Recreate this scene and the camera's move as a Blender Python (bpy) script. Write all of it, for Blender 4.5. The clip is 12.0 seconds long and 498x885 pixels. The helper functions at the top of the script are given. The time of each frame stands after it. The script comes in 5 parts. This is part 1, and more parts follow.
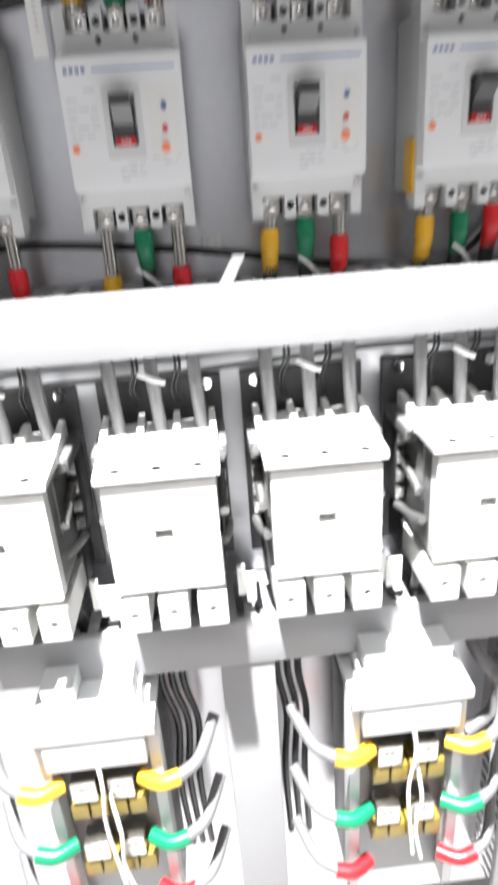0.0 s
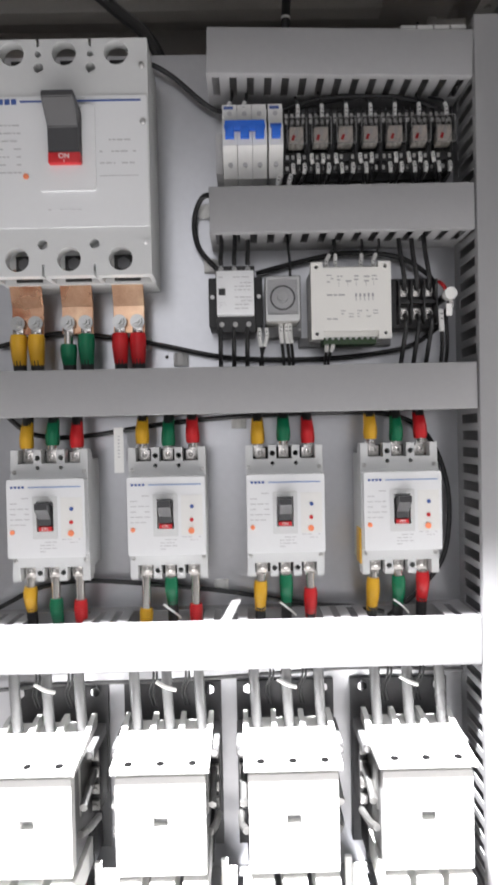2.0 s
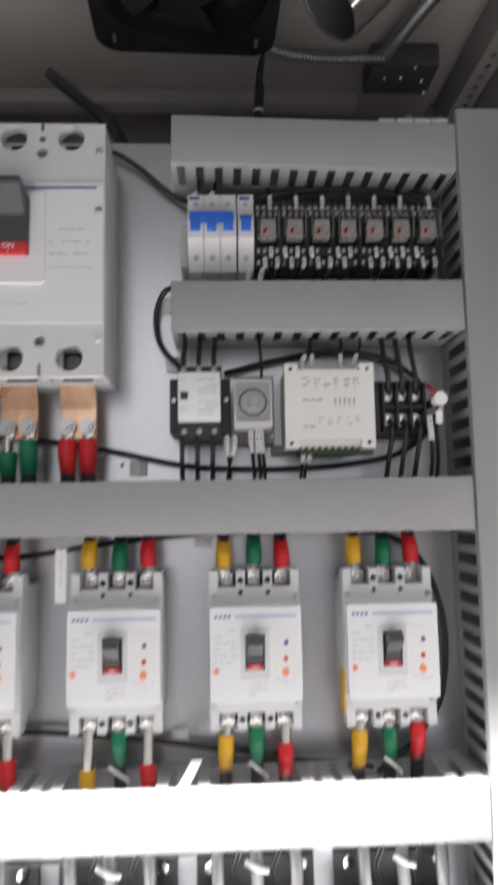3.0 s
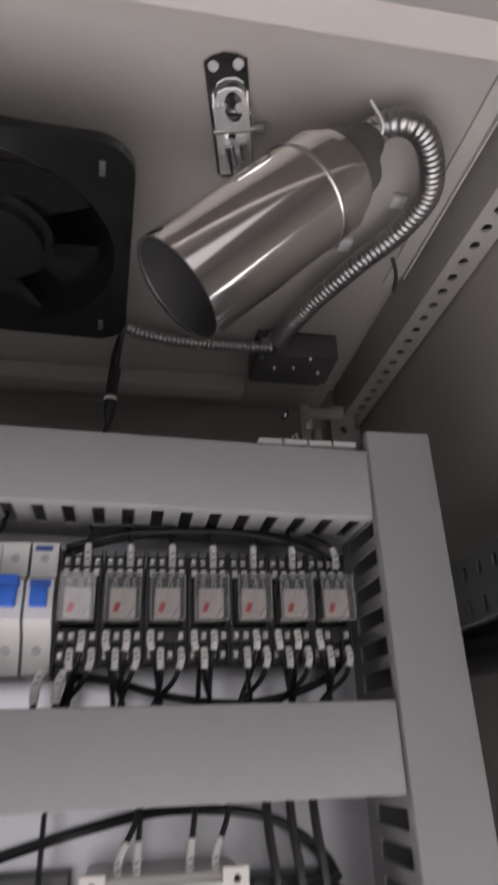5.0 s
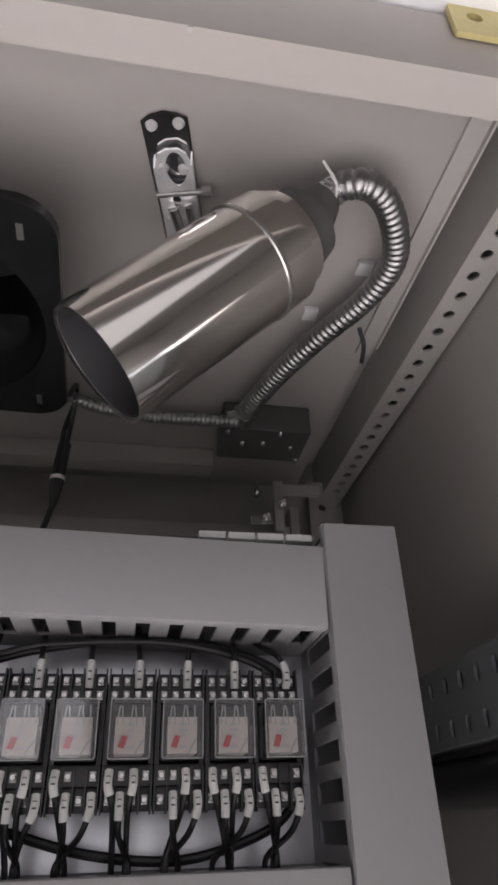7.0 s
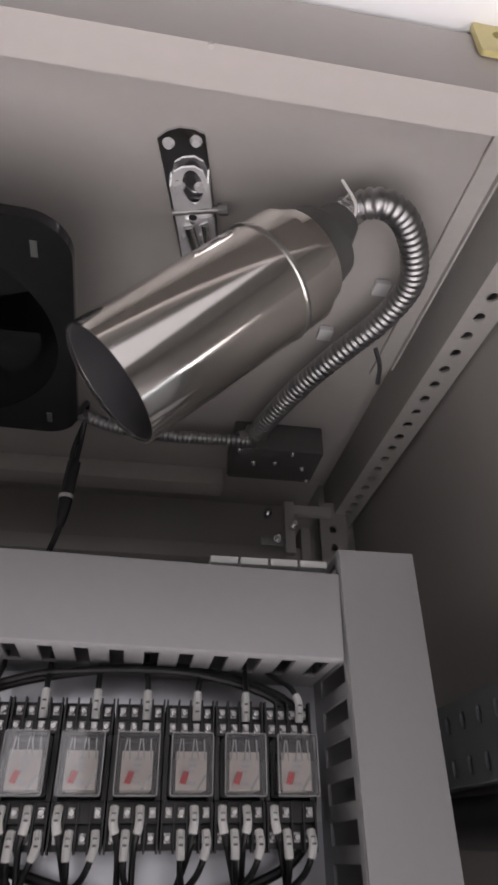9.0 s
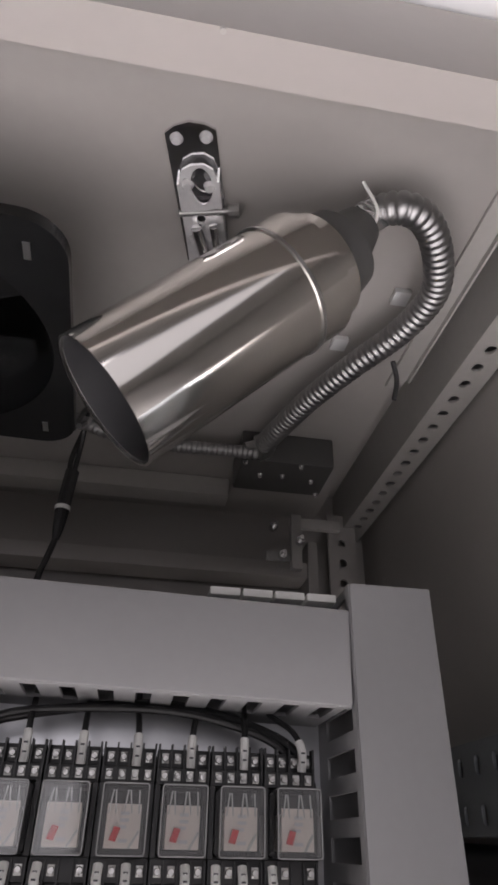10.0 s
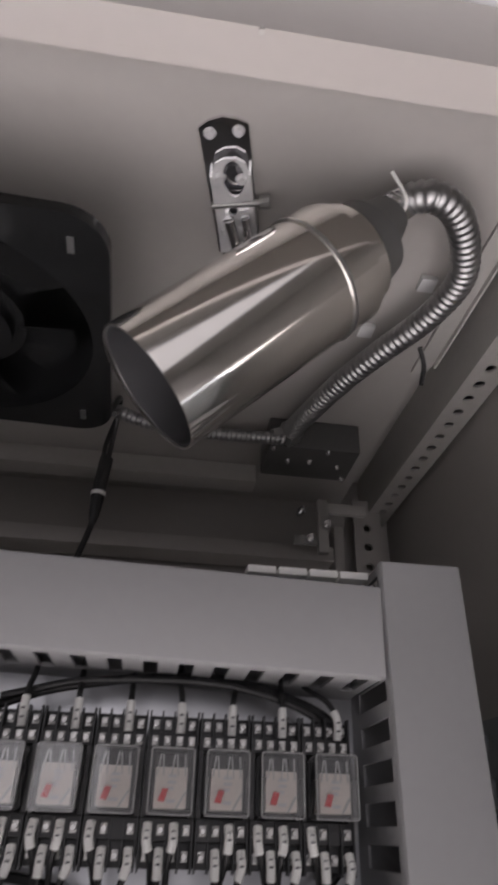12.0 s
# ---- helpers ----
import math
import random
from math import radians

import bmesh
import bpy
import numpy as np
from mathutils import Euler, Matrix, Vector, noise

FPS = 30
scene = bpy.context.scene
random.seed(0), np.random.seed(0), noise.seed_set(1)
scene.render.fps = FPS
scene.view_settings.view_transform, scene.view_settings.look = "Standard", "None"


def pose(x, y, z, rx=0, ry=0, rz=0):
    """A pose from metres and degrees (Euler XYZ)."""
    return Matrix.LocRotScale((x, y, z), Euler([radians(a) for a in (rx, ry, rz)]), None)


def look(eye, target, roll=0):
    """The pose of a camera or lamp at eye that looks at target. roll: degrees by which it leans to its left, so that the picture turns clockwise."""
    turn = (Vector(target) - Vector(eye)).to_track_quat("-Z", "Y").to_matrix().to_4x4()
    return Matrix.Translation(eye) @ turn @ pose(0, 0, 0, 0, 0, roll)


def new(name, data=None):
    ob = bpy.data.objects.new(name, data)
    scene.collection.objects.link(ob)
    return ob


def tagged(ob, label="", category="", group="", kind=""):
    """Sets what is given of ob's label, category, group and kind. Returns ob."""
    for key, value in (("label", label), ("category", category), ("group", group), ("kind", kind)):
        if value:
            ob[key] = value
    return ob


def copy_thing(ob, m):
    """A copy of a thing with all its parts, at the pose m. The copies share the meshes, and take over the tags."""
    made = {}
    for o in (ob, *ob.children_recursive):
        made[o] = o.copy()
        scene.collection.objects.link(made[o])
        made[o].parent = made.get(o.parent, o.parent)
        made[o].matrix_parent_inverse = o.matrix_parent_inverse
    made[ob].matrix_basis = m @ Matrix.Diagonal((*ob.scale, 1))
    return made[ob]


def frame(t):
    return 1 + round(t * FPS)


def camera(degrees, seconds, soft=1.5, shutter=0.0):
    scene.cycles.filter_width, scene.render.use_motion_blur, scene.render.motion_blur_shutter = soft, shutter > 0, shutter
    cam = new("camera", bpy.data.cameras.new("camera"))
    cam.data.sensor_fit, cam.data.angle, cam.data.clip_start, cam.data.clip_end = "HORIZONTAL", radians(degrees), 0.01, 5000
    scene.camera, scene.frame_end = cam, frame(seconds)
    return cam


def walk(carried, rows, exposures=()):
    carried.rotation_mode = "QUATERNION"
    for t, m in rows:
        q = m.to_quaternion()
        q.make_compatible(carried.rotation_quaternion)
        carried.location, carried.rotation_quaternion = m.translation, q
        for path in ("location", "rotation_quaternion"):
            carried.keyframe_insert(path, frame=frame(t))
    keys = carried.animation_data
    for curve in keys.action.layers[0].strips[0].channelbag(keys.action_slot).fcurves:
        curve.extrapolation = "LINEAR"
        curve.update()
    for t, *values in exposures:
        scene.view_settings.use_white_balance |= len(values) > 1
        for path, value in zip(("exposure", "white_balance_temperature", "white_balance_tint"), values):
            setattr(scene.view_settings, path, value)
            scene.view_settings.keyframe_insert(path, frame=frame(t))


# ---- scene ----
cam = camera(42.5, 12.0, soft=3.0, shutter=0.5)
PATH = [
    (0, (0.021, 0.032, 1.263), (0.124, 1.868, 0.475), -4.0),
    (0.2, (0.031, 0.002, 1.284), (0.135, 1.883, 0.652), -3.4),
    (0.5, (0.045, -0.042, 1.316), (0.152, 1.905, 0.87), -0.3),
    (0.6, (0.054, -0.049, 1.322), (0.154, 1.897, 0.874), -0.5),
    (0.8, (0.061, -0.079, 1.338), (0.116, 1.887, 0.993), -1.4),
    (1, (0.067, -0.108, 1.354), (0.074, 1.877, 1.107), -1.5),
    (1.2, (0.071, -0.127, 1.362), (0.08, 1.863, 1.16), -1.5),
    (1.5, (0.077, -0.155, 1.374), (0.093, 1.842, 1.273), -1.4),
    (1.8, (0.071, -0.159, 1.383), (0.084, 1.84, 1.349), -1.3),
    (2, (0.067, -0.162, 1.389), (0.08, 1.838, 1.362), -1.2),
    (2.2, (0.057, -0.156, 1.399), (0.088, 1.843, 1.437), -0.9),
    (2.5, (0.063, -0.127, 1.405), (0.067, 1.871, 1.488), -1.0),
    (3, (0.083, -0.068, 1.436), (0.164, 1.919, 1.644), -1.0),
    (3.2, (0.082, -0.047, 1.475), (0.238, 1.93, 1.736), -1.2),
    (3.5, (0.076, -0.005, 1.515), (0.453, 1.926, 1.875), -2.8),
    (3.6, (0.071, 0.015, 1.528), (0.539, 1.927, 1.879), -3.5),
    (5.5, (0.199, 0.176, 1.664), (0.515, 1.879, 2.664), -1.8),
    (6, (0.21, 0.192, 1.68), (0.533, 1.882, 2.7), -2.0),
    (6.5, (0.214, 0.192, 1.684), (0.538, 1.868, 2.727), -1.9),
    (8.3, (0.217, 0.191, 1.683), (0.528, 1.888, 2.696), -1.5),
    (8.5, (0.215, 0.191, 1.683), (0.51, 1.865, 2.736), -0.7),
    (9, (0.213, 0.199, 1.693), (0.508, 1.857, 2.773), -0.7),
    (9.5, (0.218, 0.213, 1.718), (0.483, 1.874, 2.8), 1.0),
    (10, (0.217, 0.216, 1.722), (0.488, 1.884, 2.792), 1.2),
    (10.5, (0.22, 0.214, 1.721), (0.48, 1.878, 2.801), 0.9),
    (11, (0.218, 0.213, 1.72), (0.477, 1.88, 2.794), 1.3),
    (11.5, (0.218, 0.206, 1.722), (0.483, 1.868, 2.802), 0.8),
    (12, (0.206, 0.207, 1.711), (0.423, 1.9, 2.753), 1.7),
]
EXPOSURES = [
    (0, -0.7, 6150, 11), (1, -0.5, 6150, 12), (2.5, -0.3, 6150, 13), (3.6, -0.45, 6250, 16), (5.5, -0.32, 6300, 18), (12, -0.3, 6300, 19),
]
walk(cam, [(t, look(eye, target, roll)) for t, eye, target, roll in PATH], EXPOSURES)

# ---- world, lamps, exposure ----
world = bpy.data.worlds.new("world")
scene.world = world
world.use_nodes = True
world.node_tree.nodes["Background"].inputs[0].default_value = (0.8, 0.85, 0.9, 1)
world.node_tree.nodes["Background"].inputs[1].default_value = 0.02


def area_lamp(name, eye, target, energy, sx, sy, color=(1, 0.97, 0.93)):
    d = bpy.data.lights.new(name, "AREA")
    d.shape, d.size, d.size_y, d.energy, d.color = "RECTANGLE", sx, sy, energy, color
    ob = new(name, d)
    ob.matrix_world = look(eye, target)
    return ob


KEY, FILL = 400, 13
key = area_lamp("high_bay_light", (-0.28, -0.26, 4.1), (0.1, 0.56, 1.21), KEY, 0.075, 0.075)
key.data.spread = radians(90)
# unseen fill lamp added to brighten the cabinet front, roof and steel tube
area_lamp("front_fill_lamp", (0.1, -3.2, 2.1), (0.1, 0.6, 1.7), FILL, 3.4, 1.9, (1, 0.98, 0.965))
# unseen lamp added for the bright glow mirrored in the mounting plate
area_lamp("plate_glow_lamp", (-0.45, -3.6, 2.1), (0.0, 0.6, 1.7), 10, 0.8, 2.4, (1, 0.98, 0.965))
# unseen lamp added over the floor, for bounce light and the tube's reflections
strip = area_lamp("floor_bounce_lamp", (0.1, -2.0, 4.0), (0.1, -1.95, 0), 90, 1.6, 0.5)
strip.data.spread = radians(95)

# ---- materials ----


def mat(name, color, rough=0.5, metal=0.0, vary=0.08, scale=60.0, bump=0.05, spec=0.5, clear=0.0, light_tone=None, bump_scale=None, coat=0.0):
    m = bpy.data.materials.new(name)
    m.use_nodes = True
    nt = m.node_tree
    n, l = nt.nodes, nt.links
    b = n["Principled BSDF"]
    b.inputs["Metallic"].default_value = metal
    b.inputs["Specular IOR Level"].default_value = spec
    b.inputs["Coat Weight"].default_value = coat
    if clear:
        b.inputs["Transmission Weight"].default_value = clear
    tc = n.new("ShaderNodeTexCoord")
    big, fine = n.new("ShaderNodeTexNoise"), n.new("ShaderNodeTexNoise")
    big.inputs["Scale"].default_value, fine.inputs["Scale"].default_value = scale * 0.15, scale * 6
    big.inputs["Detail"].default_value, fine.inputs["Detail"].default_value = 4, 3
    for t in (big, fine):
        l.new(tc.outputs["Object"], t.inputs["Vector"])
    mix = n.new("ShaderNodeMath")
    mix.operation = "MULTIPLY_ADD"
    mix.inputs[1].default_value = 0.35
    l.new(fine.outputs["Fac"], mix.inputs[0])
    l.new(big.outputs["Fac"], mix.inputs[2])
    ramp = n.new("ShaderNodeValToRGB")
    e = ramp.color_ramp.elements
    e[0].position, e[1].position = 0.45, 0.95
    e[0].color = (*[c * (1 - vary) for c in color], 1)
    e[1].color = (*[min(1, c * (1 + vary)) for c in (light_tone or color)], 1)
    l.new(mix.outputs[0], ramp.inputs[0])
    l.new(ramp.outputs[0], b.inputs["Base Color"])
    rr = n.new("ShaderNodeMapRange")
    rr.inputs["To Min"].default_value, rr.inputs["To Max"].default_value = rough * 0.85, min(1, rough * 1.2)
    l.new(big.outputs["Fac"], rr.inputs["Value"])
    l.new(rr.outputs[0], b.inputs["Roughness"])
    if bump:
        bp = n.new("ShaderNodeBump")
        bp.inputs["Strength"].default_value, bp.inputs["Distance"].default_value = bump, 0.001
        bt = fine
        if bump_scale:
            bt = n.new("ShaderNodeTexNoise")
            bt.inputs["Scale"].default_value = bump_scale
            l.new(tc.outputs["Object"], bt.inputs["Vector"])
        l.new(bt.outputs["Fac"], bp.inputs["Height"])
        l.new(bp.outputs[0], b.inputs["Normal"])
    return m


M_DUCT = mat("grey_duct_plastic", (0.3, 0.3, 0.305), 0.5, vary=0.05, scale=30)
M_SHELL = mat("powder_coat_grey", (0.375, 0.36, 0.343), 0.45, vary=0.05, scale=20, bump=0.12)
M_FRAME = mat("frame_steel_grey", (0.42, 0.41, 0.39), 0.42, vary=0.08, scale=25, bump=0.1)
M_BEAM = mat("beam_paint", (0.41, 0.385, 0.365), 0.4, vary=0.04, scale=20, bump=0.12)
M_PLATE = mat("galvanised_plate", (0.58, 0.585, 0.605), 0.3, metal=0.9, vary=0.07, scale=18, bump=0.03)
M_CASE = mat("breaker_case", (0.6, 0.61, 0.61), 0.42, vary=0.03, scale=40)
M_LABEL = mat("breaker_label", (0.73, 0.74, 0.75), 0.32, vary=0.02, scale=40, bump=0.0)
M_WHITE = mat("white_plastic", (0.72, 0.72, 0.7), 0.4, vary=0.04, scale=40)
M_BLACK = mat("black_plastic", (0.026, 0.026, 0.027), 0.4, vary=0.2, scale=40)
M_BLACKSHEET = mat("fan_black_paint", (0.012, 0.0125, 0.013), 0.16, vary=0.2, scale=20, bump=0.03)
# pale, barely metallic colour stands in for bright reflections on the chromed arm
M_ARM = mat("bracket_reflection_tone", (0.85, 0.85, 0.88), 0.2, metal=0.35, vary=0.25, scale=300, bump=1.0, bump_scale=90)
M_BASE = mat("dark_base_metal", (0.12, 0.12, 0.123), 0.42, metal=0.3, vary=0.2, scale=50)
M_EDGE = mat("frosted_cover_edge", (0.26, 0.26, 0.26), 0.3, vary=0.2, scale=150)
# shade of the terminal cavities as a colour; also real dark plastic
M_DARK = mat("cavity_shade_and_dark_plastic", (0.03, 0.03, 0.03), 0.6, vary=0.2)
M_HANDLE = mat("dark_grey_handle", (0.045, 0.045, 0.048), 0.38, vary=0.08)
M_RED = mat("red_plastic", (0.55, 0.02, 0.025), 0.4, vary=0.06)
M_ORANGE = mat("orange_plastic", (0.85, 0.26, 0.12), 0.4, vary=0.05)
M_BLUE = mat("blue_plastic", (0.02, 0.13, 0.62), 0.35, vary=0.05)
M_NAVY = mat("navy_print", (0.05, 0.1, 0.32), 0.5, vary=0.03, bump=0)
M_PRINT = mat("grey_print", (0.5, 0.5, 0.51), 0.6, vary=0.1, bump=0)
M_GRAPH = mat("graphite_print", (0.33, 0.33, 0.34), 0.6, vary=0.1, bump=0)
# near-black stands in for the shade inside the contactors' screw holes
M_VOID = mat("hole_shade_black", (0.004, 0.004, 0.004), 0.8, vary=0.1, bump=0, spec=0.1)
M_INK = mat("dark_print", (0.06, 0.06, 0.07), 0.6, vary=0.1, bump=0)
M_PAPER = mat("white_marker", (0.84, 0.84, 0.82), 0.5, vary=0.04, bump=0.02)
M_YEL = mat("yellow_sleeve", (0.72, 0.4, 0.02), 0.35, vary=0.08)
M_GRN = mat("green_sleeve", (0.005, 0.17, 0.075), 0.35, vary=0.1)
M_REDS = mat("red_sleeve", (0.6, 0.015, 0.02), 0.33, vary=0.08)
M_CABLE = mat("black_cable", (0.022, 0.022, 0.023), 0.38, vary=0.15, scale=80)
M_TIN = mat("tinned_copper", (0.68, 0.66, 0.63), 0.25, metal=1.0, vary=0.12, scale=90)
# noise runs from the base copper to a lighter copper
M_COPPER = mat("copper_bar", (0.72, 0.26, 0.13), 0.27, metal=0.85, vary=0.3, scale=160, bump=0.35, bump_scale=70, light_tone=(0.95, 0.56, 0.38))
M_STEEL = mat("polished_steel", (0.86, 0.83, 0.79), 0.11, metal=0.97, vary=0.05, scale=14, bump=0.16, bump_scale=18)
M_CHROME = mat("chrome", (0.72, 0.72, 0.73), 0.1, metal=1.0, vary=0.06, bump=0.08, bump_scale=60)
M_ZINC = mat("zinc_screw", (0.58, 0.58, 0.57), 0.3, metal=1.0, vary=0.15, scale=100)
M_YZINC = mat("yellow_zinc", (0.62, 0.54, 0.25), 0.4, metal=0.4, vary=0.12)
M_COIL = mat("coil_tape_gold", (0.2, 0.145, 0.02), 0.35, vary=0.12)
M_IRON = mat("grey_laminations", (0.22, 0.22, 0.22), 0.45, metal=0.5, vary=0.15)
M_CREAM = mat("cream_module", (0.73, 0.725, 0.69), 0.42, vary=0.03)
M_TGRN = mat("green_terminal", (0.035, 0.065, 0.03), 0.45, vary=0.1)
M_TERM = mat("bright_terminal", (0.55, 0.545, 0.53), 0.3, metal=0.9, vary=0.4, scale=300, bump=0.6, bump_scale=400)
M_SHEET = mat("pale_face_sheet", (0.66, 0.6, 0.55), 0.5, vary=0.12, scale=200)
M_CLEAR = mat("clear_cover", (0.95, 0.95, 0.95), 0.04, vary=0.0, bump=0, clear=1.0, spec=0.2)
M_DIMZINC = mat("dull_zinc", (0.4, 0.4, 0.39), 0.4, metal=0.9, vary=0.2, scale=120)
M_HOSE = mat("hose_steel", (0.36, 0.36, 0.36), 0.38, metal=1.0, vary=0.1, scale=80, bump=0)
M_BOX = mat("dark_grey_box_paint", (0.085, 0.085, 0.083), 0.45, vary=0.08, scale=40)
# strap zinc made darker; the shade on the strap is in this colour
M_STRAP = mat("shaded_strap_zinc", (0.26, 0.28, 0.29), 0.45, metal=0.5, vary=0.12, scale=60)
M_LINE = mat("pale_blue_print", (0.22, 0.32, 0.56), 0.5, vary=0.05, bump=0)
M_ROOM = mat("workshop_wall", (0.28, 0.27, 0.26), 0.8, vary=0.06, scale=4, bump=0.1)
M_FLOOR = mat("workshop_floor", (0.42, 0.41, 0.4), 0.5, vary=0.15, scale=5, bump=0.1)
M_SILVER = mat("relay_inside", (0.62, 0.58, 0.52), 0.4, metal=0.3, vary=0.2, scale=200)
M_CANOPY = mat("white_canopy_paint", (0.82, 0.83, 0.84), 0.4, vary=0.03, scale=15)

# ---- building helpers ----


def box(bm, x0, x1, y0, y1, z0, z1, bev=0.0):
    r = bmesh.ops.create_cube(bm, size=1)
    vs = r["verts"]
    for v in vs:
        v.co = ((x0 + x1) / 2 + v.co.x * (x1 - x0), (y0 + y1) / 2 + v.co.y * (y1 - y0), (z0 + z1) / 2 + v.co.z * (z1 - z0))
    if bev:
        es = list({e for v in vs for e in v.link_edges})
        bmesh.ops.bevel(bm, geom=es, offset=bev, segments=2, affect="EDGES", profile=0.6)
    return bm


def rod(bm, p0, p1, r, seg=16, r2=None):
    p0, p1 = Vector(p0), Vector(p1)
    d = p1 - p0
    m = Matrix.Translation((p0 + p1) / 2) @ d.to_track_quat("Z", "Y").to_matrix().to_4x4()
    bmesh.ops.create_cone(bm, cap_ends=True, segments=seg, radius1=r, radius2=r if r2 is None else r2, depth=d.length, matrix=m)
    return bm


def spline(pts, step=6):
    pts = [Vector(p) for p in pts]
    q = [2 * pts[0] - pts[1], *pts, 2 * pts[-1] - pts[-2]]
    out = []
    for i in range(1, len(q) - 2):
        a, b, c, d = q[i - 1:i + 3]
        for k in range(step):
            t = k / step
            out.append(0.5 * (2 * b + (c - a) * t + (2 * a - 5 * b + 4 * c - d) * t * t + (3 * b - a - 3 * c + d) * t ** 3))
    out.append(q[-2])
    return out


def tube(bm, pts, r, seg=8, step=6, radii=None, smooth=True):
    p = spline(pts, step) if smooth else [Vector(a) for a in pts]
    up = Vector((0.13, 0.9, 0.41)).normalized()
    rings = []
    for i, c in enumerate(p):
        d = (p[min(i + 1, len(p) - 1)] - p[max(i - 1, 0)]).normalized()
        s = d.cross(up)
        if s.length < 0.05:
            s = d.cross(Vector((1, 0, 0)))
        s.normalize()
        up = s.cross(d).normalized()
        rr = radii[i] if radii else r
        rings.append([bm.verts.new(c + rr * (math.cos(2 * math.pi * k / seg) * s + math.sin(2 * math.pi * k / seg) * up)) for k in range(seg)])
    for a, b in zip(rings, rings[1:]):
        for k in range(seg):
            bm.faces.new((a[k], a[(k + 1) % seg], b[(k + 1) % seg], b[k]))
    bm.faces.new(rings[0][::-1])
    bm.faces.new(rings[-1])
    return bm


def circle(cx, cz, r, n=20):
    return [(cx + r * math.cos(2 * math.pi * k / n), cz + r * math.sin(2 * math.pi * k / n)) for k in range(n)]


def rounded(x0, x1, z0, z1, r, n=5):
    out = []
    for cx, cz, a0 in ((x1 - r, z1 - r, 0), (x0 + r, z1 - r, 90), (x0 + r, z0 + r, 180), (x1 - r, z0 + r, 270)):
        for k in range(n + 1):
            a = radians(a0 + 90 * k / n)
            out.append((cx + r * math.cos(a), cz + r * math.sin(a)))
    return out


def prism(bm, outer, holes, lo, hi, plane="y"):
    """A flat shape with holes, pushed from lo to hi along the axis named."""
    at = {"y": lambda a, b, h: (a, h, b), "z": lambda a, b, h: (a, b, h), "x": lambda a, b, h: (h, a, b)}[plane]
    edges = []
    for loop in (outer, *holes):
        vs = [bm.verts.new(at(a, b, lo)) for a, b in loop]
        edges += [bm.edges.new((vs[i], vs[(i + 1) % len(vs)])) for i in range(len(vs))]
    r = bmesh.ops.triangle_fill(bm, edges=edges, use_beauty=True, use_dissolve=False)
    faces = [g for g in r["geom"] if isinstance(g, bmesh.types.BMFace)]
    ex = bmesh.ops.extrude_face_region(bm, geom=faces)
    off = Vector(at(0, 0, hi - lo)) - Vector(at(0, 0, 0))
    bmesh.ops.translate(bm, verts=[g for g in ex["geom"] if isinstance(g, bmesh.types.BMVert)], vec=off)
    bmesh.ops.recalc_face_normals(bm, faces=bm.faces)
    return bm


def mesh_of(name, bm, material, smooth=35):
    bmesh.ops.recalc_face_normals(bm, faces=bm.faces)
    me = bpy.data.meshes.new(name)
    bm.to_mesh(me)
    bm.free()
    me.materials.append(material)
    if smooth:
        for p in me.polygons:
            p.use_smooth = True
        me.set_sharp_from_angle(angle=radians(smooth))
    return me


def part(name, bm, material, parent, label="", smooth=35):
    ob = new(name, mesh_of(name, bm, material, smooth))
    if parent is not None:
        ob.parent = parent
    return tagged(ob, label)


def thing(name, label, category, at=(0, 0, 0), group=""):
    ob = new(name)
    ob.empty_display_size = 0.02
    ob.location = at
    return tagged(ob, label, category, group)


def single(name, bm, material, label, category, group="", kind="", at=(0, 0, 0)):
    ob = new(name, mesh_of(name, bm, material))
    ob.location = at
    return tagged(ob, label, category, group, kind)


def B():
    return bmesh.new()


def lettering(name, text, size, at, material, parent, turn=(90, 0, 0)):
    c = bpy.data.curves.new(name, "FONT")
    c.body, c.size, c.align_x, c.align_y, c.extrude = text, size, "CENTER", "CENTER", 0.0001
    tmp = bpy.data.objects.new(name, c)
    scene.collection.objects.link(tmp)
    me = bpy.data.meshes.new_from_object(tmp.evaluated_get(bpy.context.evaluated_depsgraph_get()))
    bpy.data.objects.remove(tmp)
    me.materials.append(material)
    ob = new(name, me)
    ob.matrix_basis = pose(*at, *turn)
    ob.parent = parent
    return ob


# ---- large structure ----
PY = 0.64          # front of the mounting plate
ROOF = 2.085
XR, XL, YB = 0.487, -0.62, 0.95

single("wall_back", box(B(), XL - 0.02, XR + 0.02, YB, YB + 0.02, 0.05, ROOF + 0.036), M_SHELL, "grey painted back panel of the cabinet", "wall", kind="structure")
single("wall_right", box(B(), XR, XR + 0.02, 0.37, YB, 0.05, ROOF), M_SHELL, "grey painted side panel of the cabinet", "wall", kind="structure")
single("wall_left", box(B(), XL - 0.02, XL, 0.37, YB, 0.05, ROOF), M_SHELL, "grey painted side panel of the cabinet", "wall", kind="structure")
single("ceiling", box(box(box(B(), XL - 0.02, 0.424, 0.366, YB + 0.02, ROOF, ROOF + 0.04), 0.424, XR + 0.02, 0.366, YB + 0.02, ROOF + 0.036, ROOF + 0.04), 0.47, XR + 0.02, 0.366, YB + 0.02, ROOF, ROOF + 0.036), M_SHELL, "grey painted roof sheet of the cabinet", "ceiling", kind="structure")
single("floor", box(B(), XL - 0.02, XR + 0.02, 0.37, YB + 0.02, 0.03, 0.05), M_SHELL, "grey painted cabinet floor", "floor", kind="structure")
single("ground", box(B(), -4, 4, -4.5, 2, -0.02, 0.03), M_FLOOR, "grey workshop floor", "floor", kind="structure")
